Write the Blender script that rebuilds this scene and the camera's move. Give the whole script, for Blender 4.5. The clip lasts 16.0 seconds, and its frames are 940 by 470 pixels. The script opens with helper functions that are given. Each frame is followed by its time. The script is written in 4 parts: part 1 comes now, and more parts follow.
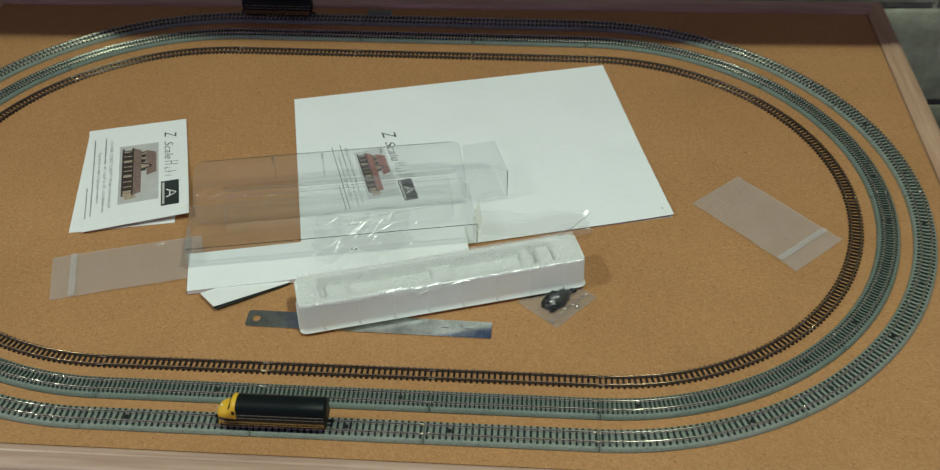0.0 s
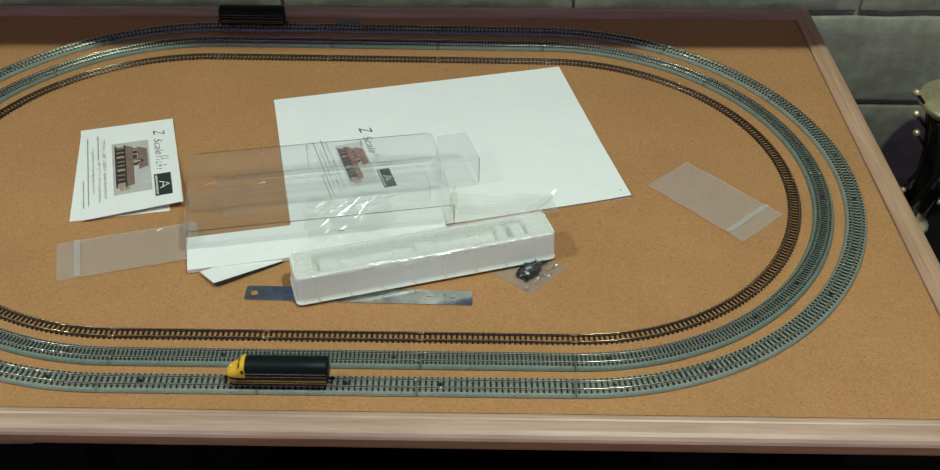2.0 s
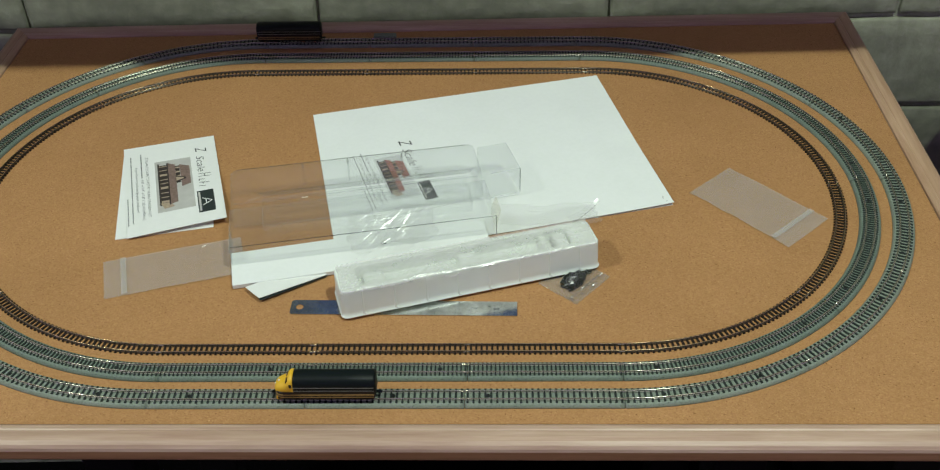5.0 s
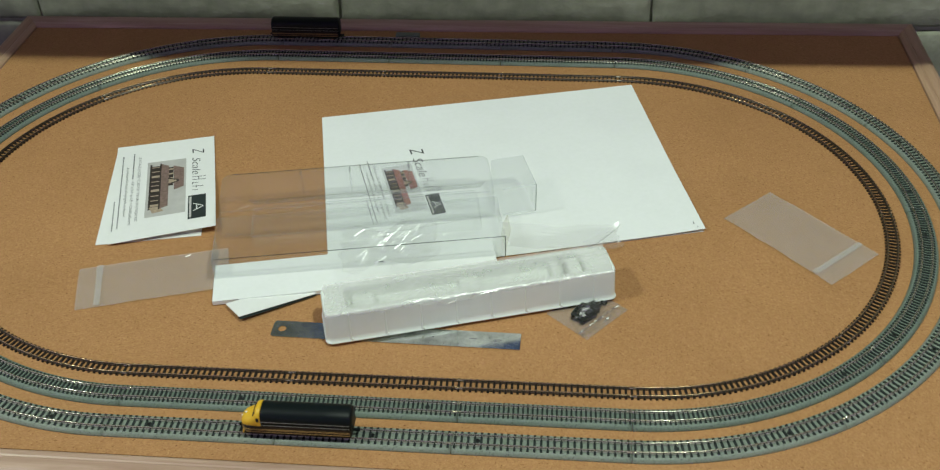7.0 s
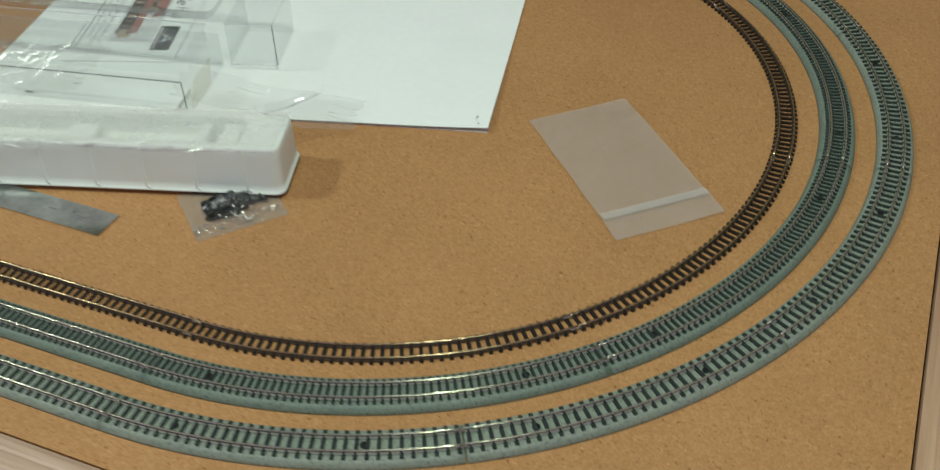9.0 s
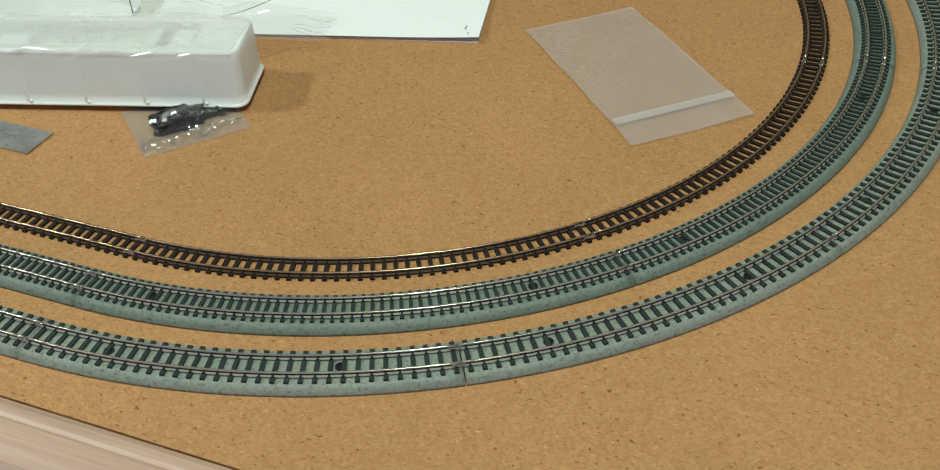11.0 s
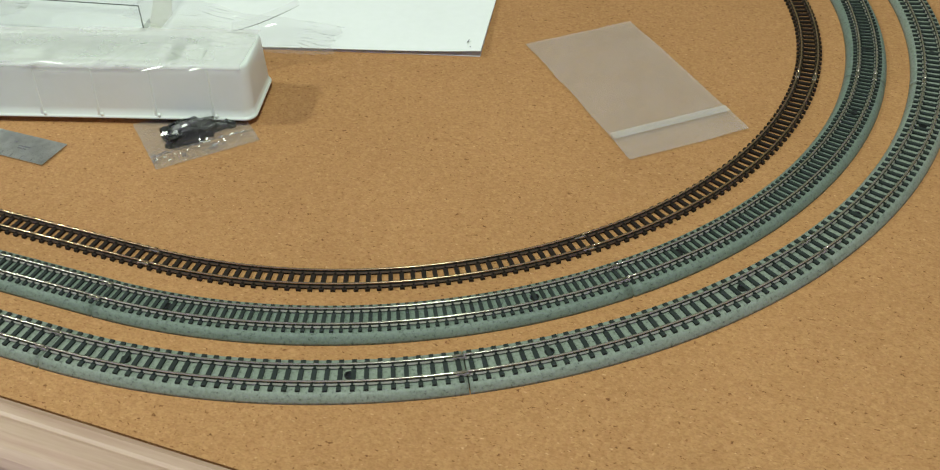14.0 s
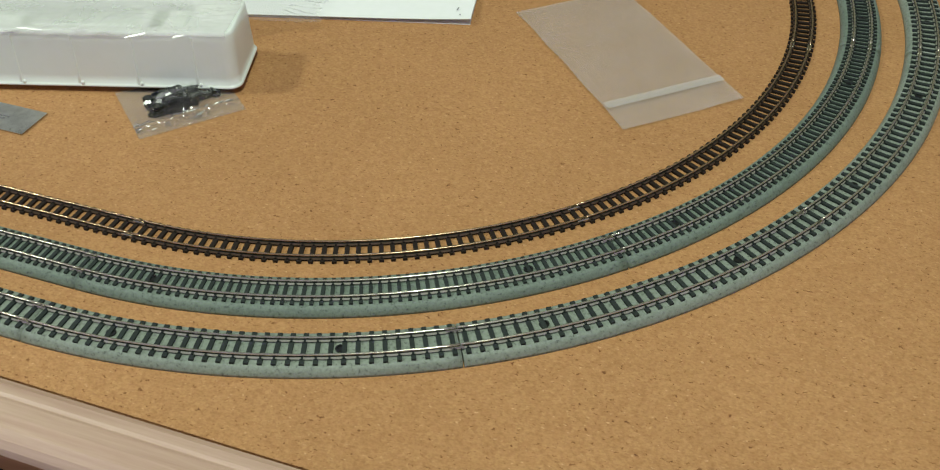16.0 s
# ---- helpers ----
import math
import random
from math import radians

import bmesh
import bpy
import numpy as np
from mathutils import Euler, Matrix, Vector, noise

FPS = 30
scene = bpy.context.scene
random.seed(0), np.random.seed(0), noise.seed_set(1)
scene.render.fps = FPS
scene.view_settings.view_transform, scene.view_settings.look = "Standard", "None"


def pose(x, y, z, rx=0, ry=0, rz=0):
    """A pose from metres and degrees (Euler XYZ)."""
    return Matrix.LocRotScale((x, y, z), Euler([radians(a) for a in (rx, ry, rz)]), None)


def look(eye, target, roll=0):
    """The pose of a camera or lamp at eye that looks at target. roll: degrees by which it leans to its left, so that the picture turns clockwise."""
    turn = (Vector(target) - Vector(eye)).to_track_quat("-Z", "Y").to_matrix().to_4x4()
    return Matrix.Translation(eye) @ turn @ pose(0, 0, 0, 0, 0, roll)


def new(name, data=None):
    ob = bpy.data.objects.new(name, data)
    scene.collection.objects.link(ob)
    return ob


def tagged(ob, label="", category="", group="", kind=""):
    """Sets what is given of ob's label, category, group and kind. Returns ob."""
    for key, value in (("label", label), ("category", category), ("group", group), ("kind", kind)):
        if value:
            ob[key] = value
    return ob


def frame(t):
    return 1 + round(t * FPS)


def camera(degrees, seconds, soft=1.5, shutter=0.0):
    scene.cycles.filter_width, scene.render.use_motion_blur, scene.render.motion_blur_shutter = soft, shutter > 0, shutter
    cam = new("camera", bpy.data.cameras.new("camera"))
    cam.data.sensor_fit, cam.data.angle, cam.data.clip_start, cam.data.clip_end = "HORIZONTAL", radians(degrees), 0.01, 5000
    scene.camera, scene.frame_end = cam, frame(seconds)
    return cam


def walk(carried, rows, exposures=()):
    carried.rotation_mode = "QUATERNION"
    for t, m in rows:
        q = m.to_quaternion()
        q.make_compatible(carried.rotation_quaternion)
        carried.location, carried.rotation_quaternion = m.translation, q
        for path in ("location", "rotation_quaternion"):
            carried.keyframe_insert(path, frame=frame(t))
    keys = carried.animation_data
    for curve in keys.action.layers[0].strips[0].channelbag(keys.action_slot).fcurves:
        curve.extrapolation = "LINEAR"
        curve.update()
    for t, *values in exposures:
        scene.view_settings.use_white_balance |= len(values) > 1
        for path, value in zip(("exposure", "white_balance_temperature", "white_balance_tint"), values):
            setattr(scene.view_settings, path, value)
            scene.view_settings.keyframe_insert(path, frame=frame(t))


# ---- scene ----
cam = camera(48.0, 16.0, soft=1.2, shutter=0.5)
PATH = [
    (0, (0.106, -0.414, 1.27), (0.001, 1.098, -0.034), -0.6),
    (0.5, (0.102, -0.479, 1.284), (0.036, 1.081, 0.035), 0.3),
    (1, (0.087, -0.491, 1.286), (0.085, 1.072, 0.039), 1.8),
    (1.5, (0.082, -0.491, 1.281), (0.106, 1.059, 0.017), 2.0),
    (2, (0.076, -0.495, 1.283), (0.093, 1.061, 0.027), 1.2),
    (2.5, (0.068, -0.494, 1.287), (0.069, 1.065, 0.033), 0.4),
    (3, (0.067, -0.5, 1.291), (0.06, 1.057, 0.036), 0.1),
    (3.5, (0.064, -0.498, 1.289), (0.053, 1.058, 0.032), -0.3),
    (4, (0.065, -0.495, 1.288), (0.046, 1.06, 0.032), -0.8),
    (4.5, (0.066, -0.495, 1.284), (0.033, 1.071, 0.041), -1.1),
    (7, (0.103, -0.424, 1.243), (-0.05, 1.144, 0.012), -1.4),
    (7.5, (0.227, -0.305, 1.195), (-0.082, 1.184, -0.104), -1.2),
    (8, (0.316, -0.243, 1.152), (-0.181, 1.115, -0.229), -3.1),
    (8.5, (0.352, -0.209, 1.097), (-0.216, 1.144, -0.263), -2.1),
    (9, (0.381, -0.187, 1.052), (-0.22, 1.218, -0.238), -1.5),
    (9.2, (0.384, -0.188, 1.025), (-0.218, 1.249, -0.229), -1.4),
    (11.3, (0.365, -0.168, 0.974), (-0.217, 1.278, -0.279), -1.8),
    (11.5, (0.364, -0.169, 0.973), (-0.225, 1.275, -0.279), -1.8),
    (12, (0.364, -0.169, 0.977), (-0.231, 1.271, -0.277), -2.0),
    (12.5, (0.366, -0.169, 0.978), (-0.227, 1.261, -0.288), -2.3),
    (13, (0.369, -0.169, 0.98), (-0.216, 1.267, -0.283), -1.8),
    (13.5, (0.37, -0.173, 0.987), (-0.212, 1.268, -0.272), -1.8),
    (14, (0.368, -0.176, 0.987), (-0.207, 1.271, -0.269), -1.5),
    (14.5, (0.365, -0.17, 0.985), (-0.183, 1.276, -0.283), -1.0),
    (15, (0.363, -0.167, 0.978), (-0.167, 1.269, -0.309), -0.8),
    (15.5, (0.362, -0.169, 0.98), (-0.164, 1.262, -0.314), -0.7),
    (16, (0.363, -0.173, 0.982), (-0.169, 1.256, -0.312), -0.7),
]
walk(cam, [(t, look(eye, target, roll)) for t, eye, target, roll in PATH],
     [(0, 0.17, 6500, 9.3), (0.4, 0.30, 6500, 9.5), (0.9, 0.36, 6500, 9.6), (7.0, 0.40, 6490, 8.8), (7.5, 0.24, 6490, 8.8), (8.0, 0.17, 6490, 9.3), (8.6, 0.27, 6490, 9.3),
      (9.2, 0.36, 6490, 9.3), (11.3, 0.61, 6490, 8.6), (14.2, 0.60, 6540, 9.4), (15.0, 0.57, 6590, 10.2), (16, 0.56, 6620, 10.8)])

# ---- light ----
Z0 = 0.75  # top of the cork
world = bpy.data.worlds.new("room_air")
world.use_nodes = True
world.node_tree.nodes["Background"].inputs[0].default_value = (0.5, 0.55, 0.65, 1)
world.node_tree.nodes["Background"].inputs[1].default_value = 0.02
scene.world = world
LAMPS = ((0.52, -0.25, 2.28, 13.1, 0.10), (-1.15, -0.25, 2.28, 13.0, 0.24))
for lx, ly, lz, power, wide in LAMPS:
    lamp = bpy.data.lights.new("ceiling_lamp_light", "AREA")
    lamp.shape, lamp.size, lamp.energy, lamp.color = "DISK", wide, power, (0.856, 1.0, 0.836)
    new("ceiling_lamp_light", lamp).matrix_world = pose(lx, ly, lz)

# ---- materials ----


def ramp(nt, stops):
    n = nt.nodes.new("ShaderNodeValToRGB")
    e = n.color_ramp.elements
    while len(e) < len(stops):
        e.new(0.5)
    for el, (p, c) in zip(e, stops):
        el.position, el.color = p, (*c, 1) if len(c) == 3 else c
    return n


def noise_node(nt, coords, scale, detail=4, rough=0.55, stretch=None):
    n = nt.nodes.new("ShaderNodeTexNoise")
    n.inputs["Scale"].default_value, n.inputs["Detail"].default_value, n.inputs["Roughness"].default_value = scale, detail, rough
    if stretch:
        m = nt.nodes.new("ShaderNodeMapping")
        m.inputs["Scale"].default_value = stretch
        nt.links.new(coords, m.inputs["Vector"])
        coords = m.outputs[0]
    nt.links.new(coords, n.inputs["Vector"])
    return n.outputs["Fac"]


def mul(nt, a, b, fac=1.0, mode="MULTIPLY"):
    n = nt.nodes.new("ShaderNodeMix")
    n.data_type, n.blend_type = "RGBA", mode
    n.inputs[0].default_value = fac
    nt.links.new(a, n.inputs[6])
    nt.links.new(b, n.inputs[7])
    return n.outputs[2]


def material(name, color, rough=0.5, metal=0.0, fine=(400, 0.12), broad=(12, 0.12), bump=(400, 0.0002), spec=0.5,
             stretch=None, vary=0.0, rough_vary=0.1, coat=0.0):
    """A surface with grain and broad stains: fine and broad are (scale, strength); bump is (scale, metres)."""
    m = bpy.data.materials.new(name)
    m.use_nodes = True
    nt = m.node_tree
    p = nt.nodes["Principled BSDF"]
    co = nt.nodes.new("ShaderNodeTexCoord").outputs["Object"]
    f = ramp(nt, [(0.3, [c * (1 - fine[1]) for c in color]), (0.7, [min(1, c * (1 + fine[1])) for c in color])])
    nt.links.new(noise_node(nt, co, fine[0], stretch=stretch), f.inputs[0])
    b = ramp(nt, [(0.3, [1 - broad[1]] * 3), (0.7, [1 + broad[1] * 0.5] * 3)])
    nt.links.new(noise_node(nt, co, broad[0], 3), b.inputs[0])
    col = mul(nt, f.outputs[0], b.outputs[0])
    if vary:
        inf = nt.nodes.new("ShaderNodeObjectInfo")
        v = ramp(nt, [(0.0, [1 - vary] * 3), (1.0, [1 + vary] * 3)])
        nt.links.new(inf.outputs["Random"], v.inputs[0])
        col = mul(nt, col, v.outputs[0])
    nt.links.new(col, p.inputs["Base Color"])
    r = nt.nodes.new("ShaderNodeMapRange")
    r.inputs[3].default_value, r.inputs[4].default_value = max(0.02, rough - rough_vary), min(1, rough + rough_vary)
    nt.links.new(noise_node(nt, co, fine[0] * 0.4, stretch=stretch), r.inputs[0])
    nt.links.new(r.outputs[0], p.inputs["Roughness"])
    p.inputs["Metallic"].default_value = metal
    p.inputs["Specular IOR Level"].default_value = spec
    p.inputs["Coat Weight"].default_value = coat
    if bump[1]:
        bn = nt.nodes.new("ShaderNodeBump")
        bn.inputs["Strength"].default_value, bn.inputs["Distance"].default_value = 0.6, bump[1]
        nt.links.new(noise_node(nt, co, bump[0], 5, 0.6, stretch), bn.inputs["Height"])
        nt.links.new(bn.outputs[0], p.inputs["Normal"])
    return m


def cork_material():
    m = bpy.data.materials.new("cork")
    m.use_nodes = True
    nt = m.node_tree
    p = nt.nodes["Principled BSDF"]
    co = nt.nodes.new("ShaderNodeTexCoord").outputs["Object"]
    # pressed granules of uneven size, each with its own tone
    warp = nt.nodes.new("ShaderNodeVectorMath")
    warp.operation = "MULTIPLY_ADD"
    wn = nt.nodes.new("ShaderNodeTexNoise")
    wn.inputs["Scale"].default_value = 520
    nt.links.new(co, wn.inputs["Vector"])
    nt.links.new(wn.outputs["Color"], warp.inputs[0])
    warp.inputs[1].default_value = (0.0024, 0.0024, 0.0)
    nt.links.new(co, warp.inputs[2])
    vor = nt.nodes.new("ShaderNodeTexVoronoi")
    vor.inputs["Scale"].default_value = 640
    nt.links.new(warp.outputs[0], vor.inputs["Vector"])
    tone = nt.nodes.new("ShaderNodeSeparateColor")
    nt.links.new(vor.outputs["Color"], tone.inputs[0])
    grain = ramp(nt, [(0.0, (0.400, 0.199, 0.080)), (0.35, (0.419, 0.2145, 0.087)), (0.75, (0.429, 0.2225, 0.091)), (1.0, (0.455, 0.242, 0.101))])
    nt.links.new(tone.outputs[0], grain.inputs[0])
    base = ramp(nt, [(0.28, (0.80, 0.77, 0.74)), (0.5, (1.0, 1.0, 1.0)), (0.74, (1.15, 1.18, 1.23))])
    nt.links.new(noise_node(nt, co, 1300, 3, 0.6, (0.7, 1.0, 1.0)), base.inputs[0])
    broad = ramp(nt, [(0.3, (0.92, 0.91, 0.89)), (0.7, (1.05, 1.05, 1.05))])
    nt.links.new(noise_node(nt, co, 9, 4, 0.6), broad.inputs[0])
    col = mul(nt, mul(nt, grain.outputs[0], base.outputs[0]), broad.outputs[0])
    dark = ramp(nt, [(0.642, (1, 1, 1)), (0.670, (0.72, 0.63, 0.55)), (0.712, (0.42, 0.32, 0.26))])
    nt.links.new(noise_node(nt, warp.outputs[0], 940, 2, 0.6, (0.55, 1.15, 1.0)), dark.inputs[0])
    col = mul(nt, col, dark.outputs[0])
    pale = ramp(nt, [(0.66, (0, 0, 0)), (0.76, (0.18, 0.14, 0.09))])
    nt.links.new(noise_node(nt, co, 760, 2, 0.5, (0.7, 1.3, 1.0)), pale.inputs[0])
    col = mul(nt, col, pale.outputs[0], 1.0, "ADD")
    nt.links.new(col, p.inputs["Base Color"])
    p.inputs["Roughness"].default_value = 0.72
    p.inputs["Specular IOR Level"].default_value = 0.3
    bn = nt.nodes.new("ShaderNodeBump")
    bn.inputs["Strength"].default_value, bn.inputs["Distance"].default_value = 0.6, 0.0004
    nt.links.new(noise_node(nt, co, 420, 4), bn.inputs["Height"])
    nt.links.new(bn.outputs[0], p.inputs["Normal"])
    return m


def wood_material(name, light, dark, axis="x"):
    """Pale timber with grain along one axis."""
    m = bpy.data.materials.new(name)
    m.use_nodes = True
    nt = m.node_tree
    p = nt.nodes["Principled BSDF"]
    co = nt.nodes.new("ShaderNodeTexCoord").outputs["Object"]
    st = (0.06, 1.0, 1.0) if axis == "x" else (1.0, 0.06, 1.0)
    g = ramp(nt, [(0.32, dark), (0.5, [(a + b) / 2 for a, b in zip(light, dark)]), (0.66, light)])
    nt.links.new(noise_node(nt, co, 190, 5, 0.65, st), g.inputs[0])
    b = ramp(nt, [(0.3, (0.84, 0.82, 0.8)), (0.7, (1.05, 1.05, 1.05))])
    nt.links.new(noise_node(nt, co, 30, 3, 0.5, (0.15, 1, 1) if axis == "x" else (1, 0.15, 1)), b.inputs[0])
    nt.links.new(mul(nt, g.outputs[0], b.outputs[0]), p.inputs["Base Color"])
    p.inputs["Roughness"].default_value = 0.42
    bn = nt.nodes.new("ShaderNodeBump")
    bn.inputs["Strength"].default_value, bn.inputs["Distance"].default_value = 0.4, 0.0003
    nt.links.new(noise_node(nt, co, 190, 5, 0.65, st), bn.inputs["Height"])
    nt.links.new(bn.outputs[0], p.inputs["Normal"])
    return m


def film_material(name, haze, tint=(0.95, 0.97, 0.97), rough=0.08, gloss=1.0, crumple=0.0, rim=0.55):
    """Thin clear plastic: it lets light through, shines by its angle, and is a little milky."""
    m = bpy.data.materials.new(name)
    m.use_nodes = True
    nt = m.node_tree
    nt.nodes.remove(nt.nodes["Principled BSDF"])
    out = nt.nodes["Material Output"]
    clear, milk, shine = (nt.nodes.new("ShaderNodeBsdf" + k) for k in ("Transparent", "Diffuse", "Glossy"))
    clear.inputs[0].default_value = (*tint, 1)
    milk.inputs[0].default_value = (0.88, 0.83, 0.82, 1)
    shine.inputs["Roughness"].default_value = rough
    co = nt.nodes.new("ShaderNodeTexCoord").outputs["Object"]
    hz = nt.nodes.new("ShaderNodeMapRange")
    hz.inputs[3].default_value, hz.inputs[4].default_value = haze * 0.7, haze * 1.3
    nt.links.new(noise_node(nt, co, 60, 3), hz.inputs[0])
    a = nt.nodes.new("ShaderNodeMixShader")
    nt.links.new(hz.outputs[0], a.inputs[0])
    nt.links.new(clear.outputs[0], a.inputs[1])
    nt.links.new(milk.outputs[0], a.inputs[2])
    fr = nt.nodes.new("ShaderNodeLayerWeight")
    fr.inputs[0].default_value = 0.5
    pw = nt.nodes.new("ShaderNodeMath")
    pw.operation, pw.inputs[1].default_value = "POWER", 4.0
    nt.links.new(fr.outputs["Facing"], pw.inputs[0])
    k = nt.nodes.new("ShaderNodeMapRange")
    k.inputs[3].default_value, k.inputs[4].default_value = 0.045 * gloss, min(0.9, rim * gloss)
    nt.links.new(pw.outputs[0], k.inputs[0])
    b = nt.nodes.new("ShaderNodeMixShader")
    nt.links.new(k.outputs[0], b.inputs[0])
    nt.links.new(a.outputs[0], b.inputs[1])
    nt.links.new(shine.outputs[0], b.inputs[2])
    if crumple:
        bn = nt.nodes.new("ShaderNodeBump")
        bn.inputs["Strength"].default_value, bn.inputs["Distance"].default_value = 0.7, crumple
        nt.links.new(noise_node(nt, co, 90, 3), bn.inputs["Height"])
        nt.links.new(bn.outputs[0], shine.inputs["Normal"])
    nt.links.new(b.outputs[0], out.inputs[0])
    return m


def ballast_material(name, color):
    """Moulded grey-green ballast with dark and pale grains."""
    m = bpy.data.materials.new(name)
    m.use_nodes = True
    nt = m.node_tree
    p = nt.nodes["Principled BSDF"]
    co = nt.nodes.new("ShaderNodeTexCoord").outputs["Object"]
    g = ramp(nt, [(0.30, [c * 0.38 for c in color]), (0.42, [c * 0.95 for c in color]), (0.75, [c * 1.3 for c in color])])
    nt.links.new(noise_node(nt, co, 900, 3, 0.7), g.inputs[0])
    b = ramp(nt, [(0.3, (0.88, 0.9, 0.9)), (0.7, (1.05, 1.04, 1.03))])
    nt.links.new(noise_node(nt, co, 45, 3), b.inputs[0])
    nt.links.new(mul(nt, g.outputs[0], b.outputs[0]), p.inputs["Base Color"])
    p.inputs["Roughness"].default_value = 0.62
    bn = nt.nodes.new("ShaderNodeBump")
    bn.inputs["Strength"].default_value, bn.inputs["Distance"].default_value = 0.7, 0.0003
    nt.links.new(noise_node(nt, co, 700, 3), bn.inputs["Height"])
    nt.links.new(bn.outputs[0], p.inputs["Normal"])
    return m


CORK = cork_material()
PINE_X = wood_material("frame_wood_along", (0.57, 0.405, 0.312), (0.42, 0.268, 0.200), "x")
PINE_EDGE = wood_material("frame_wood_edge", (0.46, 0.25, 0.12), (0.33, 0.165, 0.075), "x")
PINE_Y = wood_material("frame_wood_across", (0.53, 0.350, 0.230), (0.40, 0.240, 0.150), "y")
BALLAST = ballast_material("grey_ballast", (0.210, 0.245, 0.203))
BALLAST_DARK = ballast_material("darker_ballast", (0.150, 0.190, 0.156))
SLEEPER = material("dark_sleeper", (0.022, 0.029, 0.027), 0.75, spec=0.25, vary=0.15, fine=(900, 0.2), bump=(900, 0.0001))
SLEEPER_BROWN = material("brown_sleeper", (0.015, 0.0088, 0.0055), 0.7, spec=0.3, vary=0.15, fine=(900, 0.2), bump=(900, 0.0001))
STEEL = material("rail_steel", (0.64, 0.61, 0.48), 0.20, 0.85, fine=(600, 0.08), bump=(600, 0), rough_vary=0.03)
RAIL_WEB = material("rail_foot_bright", (0.44, 0.44, 0.355), 0.36, 0.5, fine=(600, 0.1), bump=(600, 0))
WEB_SHADE = material("rail_web_shade", (0.02, 0.019, 0.016), 0.5, 0.2, bump=(600, 0))
BRONZE_WEB = material("browned_rail_foot", (0.090, 0.056, 0.033), 0.36, 0.3, fine=(600, 0.1), bump=(600, 0))
BRONZE = material("browned_rail", (0.58, 0.43, 0.26), 0.22, 0.9, fine=(600, 0.12), bump=(600, 0), rough_vary=0.03)
SCREW = material("screw_hole_black", (0.008, 0.009, 0.009), 0.4, bump=(500, 0))
PAPER = material("white_paper", (0.85, 0.872, 0.85), 0.65, fine=(250, 0.015), broad=(15, 0.03), bump=(60, 0.0002), spec=0.3)
CARD = material("white_card", (0.84, 0.85, 0.82), 0.5, fine=(250, 0.015), broad=(18, 0.03), bump=(70, 0.0001), spec=0.4)
INK = material("black_ink", (0.03, 0.03, 0.032), 0.6, bump=(300, 0))
GREY_INK = material("grey_print", (0.16, 0.16, 0.17), 0.6, bump=(300, 0))
PRINT_GREY = material("photo_background", (0.52, 0.51, 0.48), 0.5, fine=(120, 0.05), bump=(300, 0))
PRINT_PALE = material("photo_pale_background", (0.66, 0.67, 0.66), 0.5, fine=(120, 0.04), bump=(300, 0))
PRINT_BROWN = material("photo_roof", (0.22, 0.15, 0.125), 0.5, fine=(500, 0.3), bump=(300, 0))
PRINT_DARK = material("photo_shade", (0.045, 0.035, 0.03), 0.5, fine=(500, 0.3), bump=(300, 0))
PRINT_TAN = material("photo_wall", (0.42, 0.33, 0.24), 0.5, fine=(500, 0.2), bump=(300, 0))
PRINT_RED = material("photo_red", (0.34, 0.15, 0.12), 0.5, fine=(500, 0.2), bump=(300, 0))
LOGO = material("dark_green_print", (0.025, 0.035, 0.033), 0.5, bump=(300, 0))
STYRENE = material("white_styrene", (0.775, 0.825, 0.765), 0.35, fine=(60, 0.02), broad=(20, 0.04), bump=(45, 0.0006), spec=0.5)
RULE = material("steel_rule", (0.60, 0.62, 0.60), 0.16, 1.0, fine=(300, 0.12), broad=(60, 0.35), bump=(90, 0.00004))
BLUE_PRINT = material("blue_panel_print", (0.085, 0.14, 0.31), 0.6, fine=(60, 0.1), broad=(6, 0.3), bump=(200, 0))
CLEAR = film_material("clear_plastic", 0.045, tint=(0.955, 0.965, 0.965), rough=0.07, gloss=0.8, rim=0.36)
FOLD = film_material("dark_fold_refraction", 0.05, tint=(0.30, 0.33, 0.33), rough=0.2, gloss=0.6)
FLAP = film_material("cork_tinted_flap", 0.07, tint=(0.97, 0.965, 0.925), rough=0.25, gloss=0.6, rim=0.2)
WRAP = film_material("clear_wrap", 0.02, tint=(0.985, 0.985, 0.98), rough=0.24, gloss=1.6, rim=0.10)
FOLD_FILM = film_material("sharp_film_fold", 0.012, tint=(0.99, 0.99, 0.985), rough=0.25, gloss=2.4, rim=0.10)
WRAP_TAIL = film_material("clear_wrap_tail", 0.075, tint=(0.985, 0.988, 0.988), rough=0.28, gloss=1.4, rim=0.12)
WRAP_MILKY = film_material("clear_wrap_over_tray", 0.31, tint=(0.985, 0.99, 0.99), rough=0.25, gloss=1.3, rim=0.12)
BAG = film_material("milky_bag", 0.12, rough=0.3, gloss=0.3, rim=0.2)
BAG_LOWER = film_material("clear_bag_underside", 0.07, rough=0.3, gloss=0.3, rim=0.2)
ZIP_AND_GLEAM = film_material("milky_zip_and_edge_gleam", 0.16, rough=0.35, gloss=0.25, rim=0.2)
BAG_CLEAR = film_material("small_clear_bag", 0.015, tint=(0.99, 0.99, 0.99), rough=0.09, gloss=0.4, crumple=0.0014, rim=0.5)
BLACK_PLASTIC = material("black_plastic_bits", (0.004, 0.007, 0.006), 0.16, spec=0.6, bump=(300, 0.0003))
LOCO_BLACK = material("loco_black_paint", (0.004, 0.0075, 0.0078), 0.45, spec=0.18, fine=(400, 0.15), bump=(500, 0.00003))
